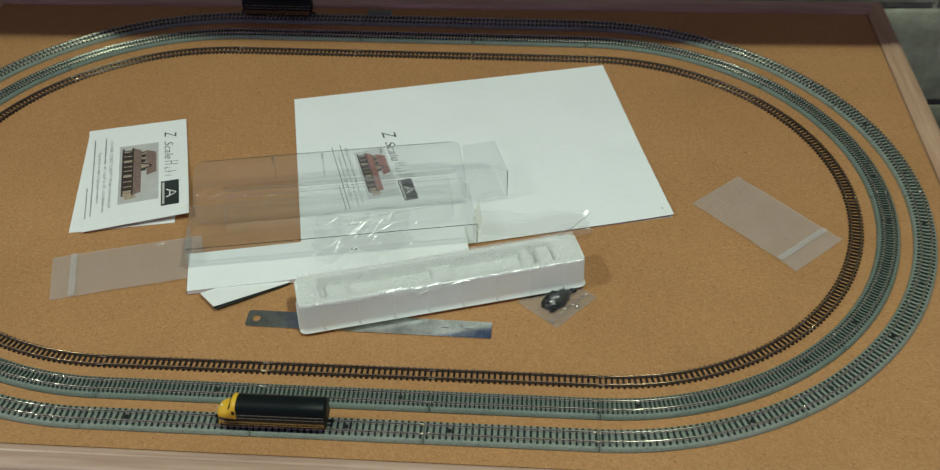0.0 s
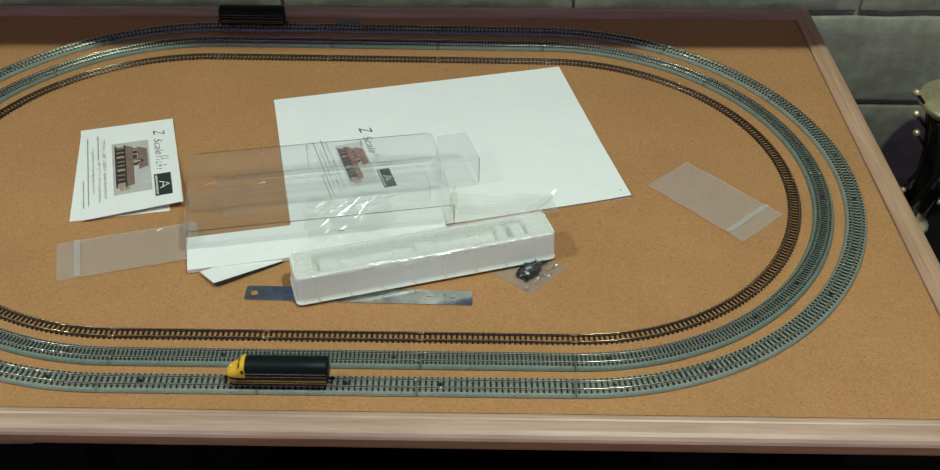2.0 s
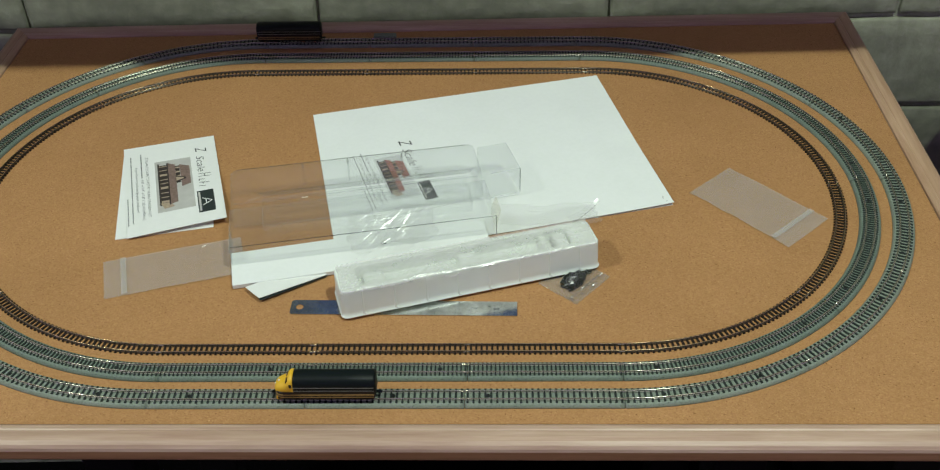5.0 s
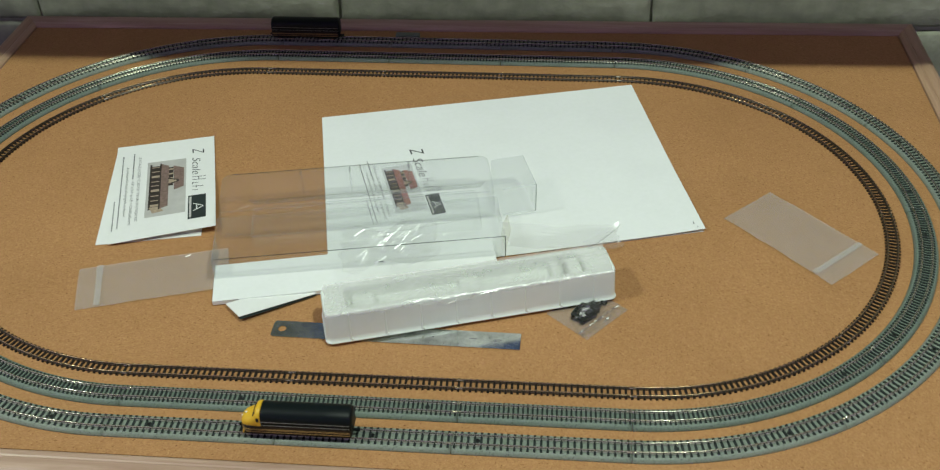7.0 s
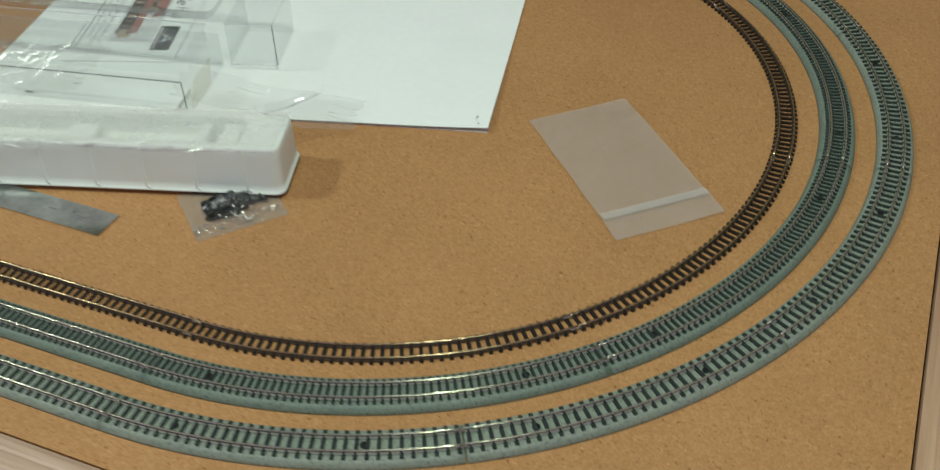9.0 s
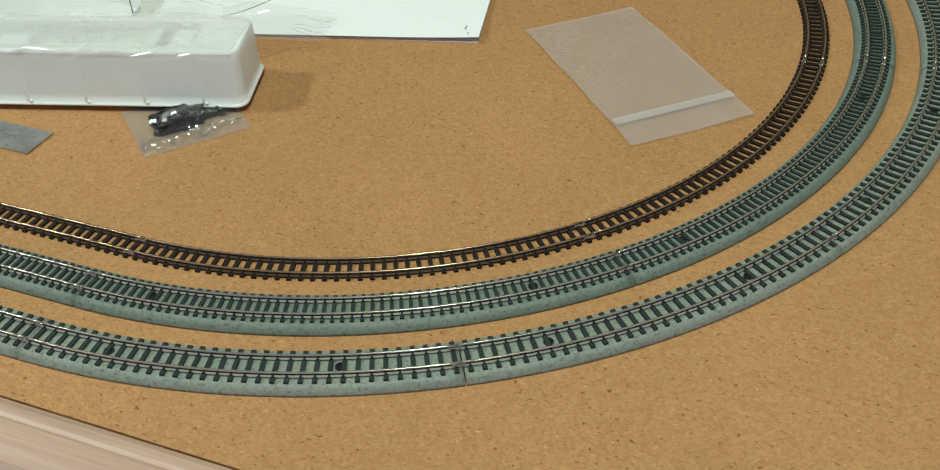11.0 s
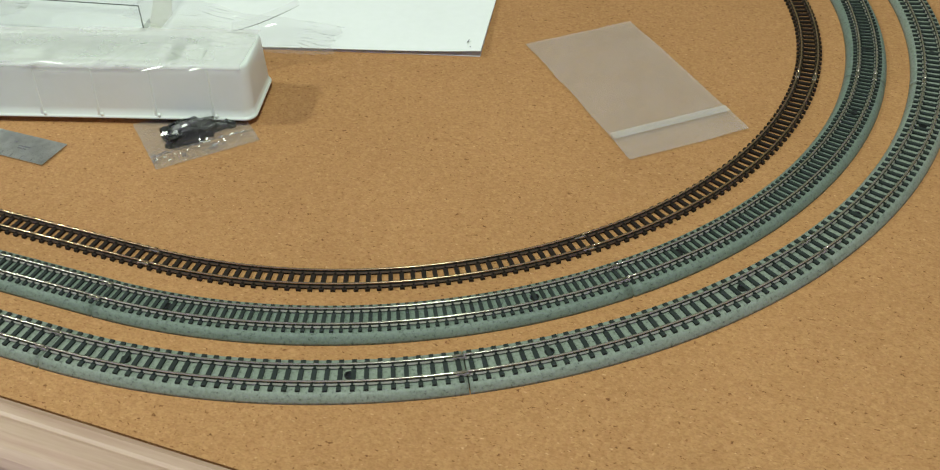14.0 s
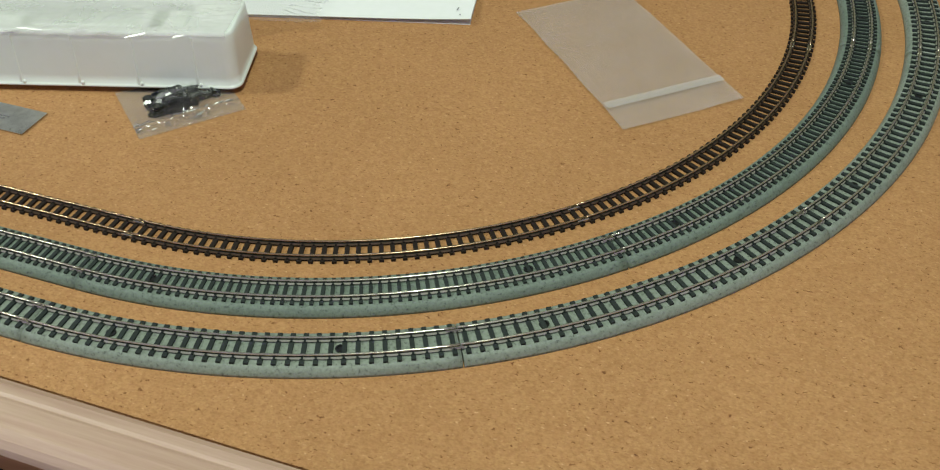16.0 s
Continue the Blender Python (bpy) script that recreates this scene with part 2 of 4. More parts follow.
LOCO_YELLOW = material("loco_yellow_paint", (0.80, 0.47, 0.025), 0.4, fine=(400, 0.05), bump=(500, 0.00003))
LOCO_MAROON = material("loco_dark_band", (0.011, 0.0065, 0.0055), 0.45, spec=0.35, bump=(500, 0))
LOCO_STRIPE = material("loco_gold_stripe", (0.38, 0.235, 0.08), 0.45, fine=(400, 0.1), bump=(500, 0))
LOCO_GLASS = material("loco_window_black", (0.01, 0.01, 0.01), 0.12, bump=(500, 0))
LOCO_SILVER = material("loco_silver_line", (0.35, 0.36, 0.36), 0.35, 0.6, bump=(500, 0))
LENS_WHITE = material("headlight_white", (0.85, 0.82, 0.72), 0.2, bump=(500, 0))
BLOCK = material("painted_block", (0.282, 0.289, 0.218), 0.88, spec=0.15, fine=(60, 0.16), broad=(9, 0.42), bump=(40, 0.004), vary=0.14)
MORTAR = material("painted_mortar", (0.29, 0.298, 0.230), 0.75, fine=(70, 0.2), broad=(6, 0.3), bump=(60, 0.003))
BOUNCE_PLASTER = material("mauve_bounce_plaster", (0.71, 0.535, 0.90), 0.8, fine=(40, 0.04), bump=(30, 0.001))
# Near-black base colour puts the dark below the table into the carpet.
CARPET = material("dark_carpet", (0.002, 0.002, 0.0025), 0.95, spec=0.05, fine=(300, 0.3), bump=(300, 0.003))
SHELF_TINT = material("shelf_bounce_tint", (0.22, 0.12, 0.46), 0.5, fine=(60, 0.05), bump=(50, 0.0005))
DARK_WOOD = material("black_stained_wood", (0.006, 0.005, 0.005), 0.5, spec=0.2, fine=(60, 0.2), stretch=(0.1, 1, 1), bump=(80, 0.0003))
BRASS = material("aged_brass", (0.74, 0.66, 0.40), 0.33, 0.7, fine=(90, 0.12), broad=(20, 0.2), bump=(80, 0.0003))
BLACK_IRON = material("black_lacquered_iron", (0.035, 0.030, 0.022), 0.2, 0.5, fine=(90, 0.2), bump=(60, 0.0004))
LAMP_WHITE = material("lamp_shade_white", (0.8, 0.8, 0.78), 0.5, bump=(80, 0))

# ---- mesh helpers ----


def thing(name, label, category, m=None, group="", kind=""):
    ob = tagged(new(name), label, category, group, kind)
    ob.empty_display_size = 0.02
    if m is not None:
        ob.matrix_world = m
    return ob


def to_mesh(name, bm, mat, smooth=False):
    bmesh.ops.recalc_face_normals(bm, faces=bm.faces)
    me = bpy.data.meshes.new(name)
    for f in bm.faces:
        f.smooth = smooth
    bm.to_mesh(me)
    bm.free()
    me.materials.append(mat)
    return me


def part(name, bm, mat, parent=None, label="", smooth=False, at=None):
    ob = new(name, bm if isinstance(bm, bpy.types.Mesh) else to_mesh(name, bm, mat, smooth))
    if parent is not None:
        ob.parent = parent
    if at is not None:
        ob.matrix_local = at
    if label:
        ob["label"] = label
    return ob


def box(bm, x0, x1, y0, y1, z0, z1, bevel=0.0, seg=2):
    r = bmesh.ops.create_cube(bm, size=1)
    vs = r["verts"]
    for v in vs:
        v.co = Vector(((x0 + x1) / 2 + v.co.x * (x1 - x0), (y0 + y1) / 2 + v.co.y * (y1 - y0), (z0 + z1) / 2 + v.co.z * (z1 - z0)))
    if bevel:
        es = list({e for v in vs for e in v.link_edges})
        bmesh.ops.bevel(bm, geom=es, offset=bevel, segments=seg, affect="EDGES", profile=0.6)
    return bm


def boxm(*a, **k):
    return box(bmesh.new(), *a, **k)


def loft(bm, loops, cap0=True, cap1=True, closed=True):
    """Skin rings of points, each as long as the next."""
    rings = [[bm.verts.new(p) for p in lp] for lp in loops]
    n = len(rings[0])
    for a, b in zip(rings, rings[1:]):
        for i in range(n if closed else n - 1):
            j = (i + 1) % n
            bm.faces.new((a[i], a[j], b[j], b[i]))
    if cap0:
        bm.faces.new(rings[0])
    if cap1:
        bm.faces.new(rings[-1])
    return bm


def rrect(w, d, r, z, seg=5, cx=0.0, cy=0.0):
    pts = []
    for sx, sy, a0 in ((1, 1, 0), (-1, 1, 90), (-1, -1, 180), (1, -1, 270)):
        for i in range(seg + 1):
            a = radians(a0 + 90 * i / seg)
            pts.append((cx + sx * (w / 2 - r) + r * math.cos(a), cy + sy * (d / 2 - r) + r * math.sin(a), z))
    return pts


def sweep(bm, profile, path):
    """A closed profile of (left, up) along a path of (x, y, heading)."""
    return loft(bm, [[(x - u * math.sin(h), y + u * math.cos(h), v) for u, v in profile] for x, y, h in path])


def tube(bm, pts, radii, seg=10):
    loops = []
    for i, p in enumerate(pts):
        p = Vector(p)
        d = (Vector(pts[min(i + 1, len(pts) - 1)]) - Vector(pts[max(i - 1, 0)])).normalized()
        a = d.cross(Vector((0.13, 0.98, 0.1))).normalized()
        b = d.cross(a)
        loops.append([p + radii[i] * (math.cos(2 * math.pi * k / seg) * a + math.sin(2 * math.pi * k / seg) * b) for k in range(seg)])
    return loft(bm, loops)


def lathe(bm, prof, seg=24, at=(0, 0, 0)):
    return loft(bm, [[(at[0] + max(r, 1e-5) * math.cos(2 * math.pi * k / seg), at[1] + max(r, 1e-5) * math.sin(2 * math.pi * k / seg), at[2] + z)
                      for k in range(seg)] for r, z in prof])


def ball(r, at, seg=12):
    bm = bmesh.new()
    bmesh.ops.create_uvsphere(bm, u_segments=seg, v_segments=seg // 2 + 2, radius=r, matrix=Matrix.Translation(at))
    return bm


def sheet(w, d, thick, nx=12, ny=10, height=None, skew=0.0):
    """A thin slab from the origin to (w, d) whose height is a function of both."""
    bm = bmesh.new()
    h = height or (lambda x, y: 0.0)
    rows = [[[bm.verts.new((w * i / nx + skew * d * j / ny, d * j / ny, h(w * i / nx, d * j / ny) + o)) for j in range(ny + 1)] for i in range(nx + 1)] for o in (0, thick)]
    for k in (0, 1):
        for i in range(nx):
            for j in range(ny):
                bm.faces.new((rows[k][i][j], rows[k][i + 1][j], rows[k][i + 1][j + 1], rows[k][i][j + 1]))
    edge = [(i, 0) for i in range(nx)] + [(nx, j) for j in range(ny)] + [(i, ny) for i in range(nx, 0, -1)] + [(0, j) for j in range(ny, 0, -1)]
    for a, b in zip(edge, edge[1:] + edge[:1]):
        bm.faces.new((rows[0][a[0]][a[1]], rows[0][b[0]][b[1]], rows[1][b[0]][b[1]], rows[1][a[0]][a[1]]))
    return bm


def words(text, size, mat, parent, x, y, z, width=None, name="lettering", shear=0.0, thin=0.0):
    cu = bpy.data.curves.new(name, "FONT")
    cu.body, cu.size, cu.shear, cu.offset = text, size, shear, -thin
    tmp = new("lettering_draft", cu)
    bpy.context.view_layer.update()
    me = bpy.data.meshes.new_from_object(tmp.evaluated_get(bpy.context.evaluated_depsgraph_get()))
    bpy.data.objects.remove(tmp)
    wide = max((v.co.x for v in me.vertices), default=1)
    k = (width / wide) if width else 1
    for v in me.vertices:
        v.co = Vector((x + v.co.x * k, y + v.co.y, z))
    me.materials.clear()
    me.materials.append(mat)
    ob = new(name, me)
    ob.parent = parent
    return ob


def flat(pts, z, thick=0.00006):
    bm = bmesh.new()
    loft(bm, [[(x, y, z) for x, y in pts], [(x, y, z + thick) for x, y in pts]])
    return bm


def rect(x0, x1, y0, y1):
    return ((x0, y0), (x1, y0), (x1, y1), (x0, y1))


# ---- room ----
WALL_Y = 0.583
WALL_TURN = pose(0.45, WALL_Y, 0, 0, 0, 1.25) @ pose(-0.45, -WALL_Y, 0)
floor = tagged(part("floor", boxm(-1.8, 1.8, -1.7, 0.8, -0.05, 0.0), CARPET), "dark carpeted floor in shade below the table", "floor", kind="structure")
# Unseen walls and ceiling; their mauve tints the light bounced into shade.
ceiling = tagged(part("ceiling", boxm(-1.8, 1.8, -1.7, 0.8, 2.4, 2.45), BOUNCE_PLASTER), "unseen ceiling, coloured mauve to tint bounced light", "ceiling", kind="structure")
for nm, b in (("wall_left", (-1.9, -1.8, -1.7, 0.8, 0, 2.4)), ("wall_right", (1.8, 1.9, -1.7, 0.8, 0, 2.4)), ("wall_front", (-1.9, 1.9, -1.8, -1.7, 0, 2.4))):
    tagged(part(nm, boxm(*b), BOUNCE_PLASTER), "unseen room wall, coloured mauve to tint bounced light", "wall", kind="structure")
wall = tagged(part("wall_back", boxm(-1.8, 1.8, WALL_Y + 0.007, 0.8, 0, 2.4), MORTAR, at=WALL_TURN), "grey painted block wall with rough mortar joints", "wall", kind="structure")
# Unseen board added to shade the back strip; violet tints the bounce.
shelf = thing("shade_shelf", "unseen shelf board casting the back shade, violet to tint bounce", "shelf", pose(0, 0, 0.9), kind="structure")
part("board", flat(((-1.6, 0.3690), (0.05, 0.3990), (0.467, 0.4115), (0.467, 0.4888), (-1.6, 0.4560)), 0.0, 0.010), SHELF_TINT, shelf)
for x in (-1.45, -0.85):
    part("bracket", boxm(x - 0.012, x + 0.012, 0.40, WALL_Y + 0.004, 0.0102, 0.018), BLACK_IRON, shelf, "black iron bracket")
picture = thing("reflected_panel", "blue picture in a thin black frame above the shelf", "picture", pose(-0.13, WALL_Y - 0.012, 1.10))
part("print", boxm(-0.26, 0.26, -0.002, 0.002, 0.01, 0.42), BLUE_PRINT, picture, "blue print")
for b in ((-0.272, -0.26, -0.006, 0.010, -0.002, 0.432), (0.26, 0.272, -0.006, 0.010, -0.002, 0.432), (-0.26, 0.26, -0.006, 0.010, -0.002, 0.01), (-0.26, 0.26, -0.006, 0.010, 0.42, 0.432)):
    part("frame_bar", boxm(*b, bevel=0.001, seg=1), DARK_WOOD, picture)
for lx, ly, lz, power, wide in LAMPS:
    lamp = thing("ceiling_lamp", "white round ceiling lamp with an open shade", "ceiling lamp", pose(lx, ly, 2.4), "ceiling lamps")
    part("shade", lathe(bmesh.new(), [(wide / 2 + r, z) for r, z in ((0.0, 0.0), (0.005, -0.01), (0.012, -0.10), (0.010, -0.10), (0.002, -0.012))] + [(0.0, -0.012)], 32), LAMP_WHITE, lamp)

# ---- dark table under the board ----
table = thing("table", "black-stained wooden table under the cork board", "table", pose(0, 0.26, 0))
part("tabletop", boxm(-0.36, 0.36, -0.13, 0.22, 0.700, 0.7394, bevel=0.002), DARK_WOOD, table)
for sx in (-1, 1):
    for sy in (-1, 1):
        part("leg", boxm(sx * 0.30 - 0.025, sx * 0.30 + 0.025, 0.05 + sy * 0.13 - 0.025, 0.05 + sy * 0.13 + 0.025, 0, 0.70, bevel=0.003), DARK_WOOD, table)

# ---- cork board with its frame ----
OUTER = ((-0.457, -0.0440), (0.4520, -0.0468), (0.4560, 0.5690), (-0.4530, 0.5475))
INNER = ((-0.4330, -0.0230), (0.4310, -0.0240), (0.4360, 0.5450), (-0.4330, 0.5250))
board = thing("cork_board", "cork notice board with a rounded pale wooden frame, lying flat", "cork board", pose(0, 0, Z0 - 0.0105))
bm = bmesh.new()
loft(bm, [[(x * 0.9984, y + (-0.0007 if y > 0.2 else 0.0007), z) for x, y in INNER] for z in (0.0015, 0.0105)])
part("cork_panel", bm, CORK, board, "light brown pressed cork sheet with dark flecks")
# the rail's section: how far out from the cork (0 to 1), and how high
RAIL_SECTION = [(0, -0.0015), (0.03, 0.0010), (0.14, 0.0026), (0.28, 0.0031), (0.33, 0.0026), (0.38, 0.0032), (0.60, 0.0040), (0.78, 0.0037), (0.90, 0.0022), (0.97, 0.0002),
                (1.0, -0.0020), (1.0, -0.0090), (0.97, -0.0105), (0.0, -0.0105)]
for k in range(4):
    (i0, o0), (i1, o1) = ((Vector(INNER[c % 4]), Vector(OUTER[c % 4])) for c in (k, k + 1))
    gap = (i1 - i0).normalized() * 0.0001
    bm = bmesh.new()
    loft(bm, [[(*(i0.lerp(o0, u) + gap), v + 0.0105) for u, v in RAIL_SECTION], [(*(i1.lerp(o1, u) - gap), v + 0.0105) for u, v in RAIL_SECTION]])
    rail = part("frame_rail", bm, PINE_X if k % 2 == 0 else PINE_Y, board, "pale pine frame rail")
    # Low outer faces take a browner, darker wood than the top.
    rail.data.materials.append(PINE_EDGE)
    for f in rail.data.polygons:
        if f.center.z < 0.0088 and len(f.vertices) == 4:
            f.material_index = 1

# ---- tracks ----
GAUGE = 0.00355
mesh_cache = {}


def cached(key, make):
    if key not in mesh_cache:
        mesh_cache[key] = make()
    return mesh_cache[key]


def rail_profile(side, z0, z1):
    c = side * GAUGE
    w, f, wb = 0.00036, 0.00088, 0.00014
    right = [(f, z0), (f * 0.5, z0 + 0.00046), (wb, z0 + 0.00052), (wb, z1 - 0.00055), (w, z1 - 0.00048), (w * 0.98, z1 - 0.00024), (w * 0.78, z1 - 0.00009), (w * 0.4, z1 - 0.00002)]
    return [(c - f, z0)] + [(c + x, z) for x, z in right] + [(c - x, z) for x, z in right[:0:-1]]


def rail_mesh(profile, path, bed):
    """Bright head, pale foot edge; near-black web imitates the shade under the head."""
    me = to_mesh("rail", sweep(bmesh.new(), profile, path), STEEL if bed else BRONZE)
    me.materials.append(RAIL_WEB if bed else BRONZE_WEB)
    me.materials.append(WEB_SHADE)
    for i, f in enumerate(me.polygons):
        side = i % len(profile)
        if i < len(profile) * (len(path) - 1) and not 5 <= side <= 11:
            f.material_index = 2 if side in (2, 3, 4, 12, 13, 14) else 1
        else:
            f.use_smooth = i < len(profile) * (len(path) - 1)
    return me


BED = [(-0.0087, 0), (-0.0085, 0.0008), (-0.0080, 0.0018), (-0.0073, 0.0027), (-0.0066, 0.0031), (-0.0058, 0.0032), (0.0058, 0.0032), (0.0066, 0.0031), (0.0073, 0.0027), (0.0080, 0.0018), (0.0085, 0.0008), (0.0087, 0)]


def piece_path(radius, length, trim, n):
    """Samples of a section about its middle: straight, or turning left with that radius."""
    pts = []
    for i in range(n + 1):
        s = -length / 2 + trim + (length - 2 * trim) * i / n
        pts.append(piece_at(radius, s))
    return pts


def piece_at(radius, s):
    if not radius:
        return s, 0.0, 0.0
    a = s / radius
    return radius * math.sin(a), radius * (1 - math.cos(a)), a


def track_section(style, radius, length, m, holes=(), feeder=False):
    """One snap-together section of track with its rails and sleepers."""
    bed = style != "brown"
    shape = "curved" if radius else "straight"
    what = {"grey": "grey ballasted", "dark": "grey-green ballasted", "brown": "brown-sleepered"}[style]
    t = thing("track_section", f"{shape} {what} model railway track section lying on cork", "model track", m, f"{what} oval of track")
    z0, z1 = (0.0038, 0.0052) if bed else (0.0009, 0.0025)
    n = max(2, int(length / 0.004))
    key = (style, radius, round(length, 5))
    if bed:
        bm_mat = BALLAST if style == "grey" else BALLAST_DARK
        part("roadbed", cached(("bed",) + key, lambda: to_mesh("roadbed", sweep(bmesh.new(), BED, piece_path(radius, length, 0.00022, n)), bm_mat, True)), None, t, "moulded ballast base")
    for side in (-1, 1):
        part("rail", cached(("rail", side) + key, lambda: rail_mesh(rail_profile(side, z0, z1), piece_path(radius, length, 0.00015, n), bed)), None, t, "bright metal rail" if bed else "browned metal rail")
        if not bed:
            web = [(side * GAUGE - 0.0007, 0.0002), (side * GAUGE + 0.0007, 0.0002), (side * GAUGE + 0.0007, 0.0008), (side * GAUGE - 0.0007, 0.0008)]
            part("sleeper_web", cached(("web", side) + key, lambda: to_mesh("sleeper_web", sweep(bmesh.new(), web, piece_path(radius, length, 0.0006, n)), SLEEPER_BROWN)), None, t)
        # joiners at the far end
        ex, ey, eh = piece_at(radius, length / 2 - 0.0012)
        part("rail_joiner", cached(("joiner", style), lambda: to_mesh("rail_joiner", boxm(-0.0022, 0.0022, -0.0008, 0.0008, z0 + 0.0001, z1 - 0.0007, bevel=0.0002, seg=1), STEEL)),
             None, t, "bright rail joiner", at=pose(ex - side * GAUGE * math.sin(eh), ey + side * GAUGE * math.cos(eh), 0, 0, 0, math.degrees(eh)))
    pitch, wide, half = {"grey": (0.0040, 0.00074, 0.0064), "dark": (0.0030, 0.00062, 0.0060), "brown": (0.0038, 0.00078, 0.0055)}[style]
    count = round(length / pitch)

    def one_sleeper():
        bm = bmesh.new()
        zb, zt = (0.0031, 0.0039) if bed else (0.0, 0.0010)
        box(bm, -wide, wide, -half, half, zb, zt)
        for sd in (-1, 1):
            for o in (-1, 1):
                c = sd * GAUGE + o * 0.00074
                box(bm, -0.00034, 0.00034, c - 0.00036, c + 0.00036, zt - 0.0001, zt + 0.00046)
        return to_mesh("sleeper", bm, SLEEPER if bed else SLEEPER_BROWN)

    for i in range(count):
        x, y, h = piece_at(radius, -length / 2 + (i + 0.5) * length / count)
        part("sleeper", cached(("sleeper", style), one_sleeper), None, t, at=pose(x, y, 0, 0, 0, math.degrees(h)))
    for s in holes:
        x, y, h = piece_at(radius, s)
        part("screw_hole", cached(("hole", style), lambda: to_mesh("screw_hole", lathe(bmesh.new(), ((0.0016, 0.0034), (0.0016, 0.0038), (0.0011, 0.00385), (0.0009, 0.0035), (0.0, 0.0035)), 14), SCREW)),
             None, t, "black screw hole", at=pose(x, y, 0))
    if feeder:
        part("feeder_clip", boxm(0.028, 0.052, -0.0150, -0.0070, 0, 0.0052, bevel=0.001), BALLAST_DARK, t, "grey power feeder clip")
    return t


OVALS = {"grey": (-0.001, 0.5065, 12, -0.168, 0.1555), "dark": (0.0242, 0.4755, 8, -0.166, 0.1568), "brown": (0.0472, 0.4452, 8, -0.171, 0.1595)}
FRONT_HOLES = {"grey": (-0.1398, -0.001, 0.0633), "dark": (-0.193, -0.089, 0.030), "brown": ()}
for style, (y0, y1, curves, CXL, CXR) in OVALS.items():
    R, cy, step = (y1 - y0) / 2, (y0 + y1) / 2, (CXR - CXL) / 3
    for i in range(3):
        mid = CXL + (i + 0.5) * step
        track_section(style, 0, step, pose(mid, y0, Z0), [hx - mid for hx in FRONT_HOLES[style] if abs(hx - mid) < step / 2])
        track_section(style, 0, step, pose(mid, y1, Z0, 0, 0, 180), [0.02] if style != "brown" else [], feeder=style == "grey" and i == 1)
    turn = 360 / curves
    for cx, start in ((CXR, -90), (CXL, 90)):
        for i in range(curves // 2):
            a = start + (i + 0.5) * turn
            L = R * radians(turn)
            hs = [] if style == "brown" else [R * radians(turn * 0.5 - 8), -R * radians(turn * 0.5 - 6)]
            track_section(style, R, L, pose(cx + R * math.cos(radians(a)), cy + R * math.sin(radians(a)), Z0, 0, 0, a + 90), hs)

# ---- papers and cards ----


def paper_lift(x, y):
    return 0.0004 + 0.0022 * max(0, (x - 0.20) / 0.08) ** 2 * max(0, 1 - y / 0.09) + 0.0008 * math.sin(x * 22) ** 2 * max(0, 1 - y / 0.05)


lower = tagged(part("paper_sheet", sheet(0.282, 0.219, 0.0003, 6, 6, None, 0.039), PAPER), "plain white paper sheet under another on the cork", "paper", "letter papers")
lower.matrix_world = pose(-0.0545, 0.1478, Z0 + 0.0001, 0, 0, 14.5)
upper = tagged(part("paper_sheet", sheet(0.284, 0.222, 0.0002, 40, 24, paper_lift, 0.039), PAPER), "blank white letter paper with slightly curled corner", "paper", "letter papers")
upper.matrix_world = pose(-0.056, 0.1468, Z0 + 0.0004, 0, 0, 14.5)
tiny = thing("pen_marks", "two tiny dark pen marks on white paper", "pen mark", pose(0.2105, 0.2245, Z0 + 0.0035))
part("stroke", boxm(-0.0002, 0.0002, -0.0014, 0.0014, 0, 0.0001), GREY_INK, tiny)
part("stroke", boxm(0.0025, 0.0030, -0.0050, -0.0044, 0, 0.0001), GREY_INK, tiny)

strip = tagged(part("folded_paper", sheet(0.204, 0.040, 0.0034, 20, 4, lambda x, y: 0.0003), PAPER), "folded white instruction paper lying under the clear box", "paper")
strip.matrix_world = pose(-0.1320, 0.1126, Z0 + 0.0006, 0, 0, 12.5)
wedge = thing("folded_card", "white folded card corner over a dark shadow leaf, under the clear box", "card", pose(-0.109, 0.098, Z0 + 0.0026, -2.4, 1.0, 0))
part("upper_leaf", flat(((0, 0), (0.047, 0.029), (0.066, 0.062), (-0.013, 0.013)), 0.0016, 0.0004), CARD, wedge)
# Dark sheet stands in for the shadow below the lifted white leaf.
part("shadow_leaf", flat(((0.0010, -0.0012), (0.047, 0.0285), (0.066, 0.060), (-0.010, 0.013)), 0.0004, 0.0003), LOGO, wedge, "dark leaf added as the shadow under the card")


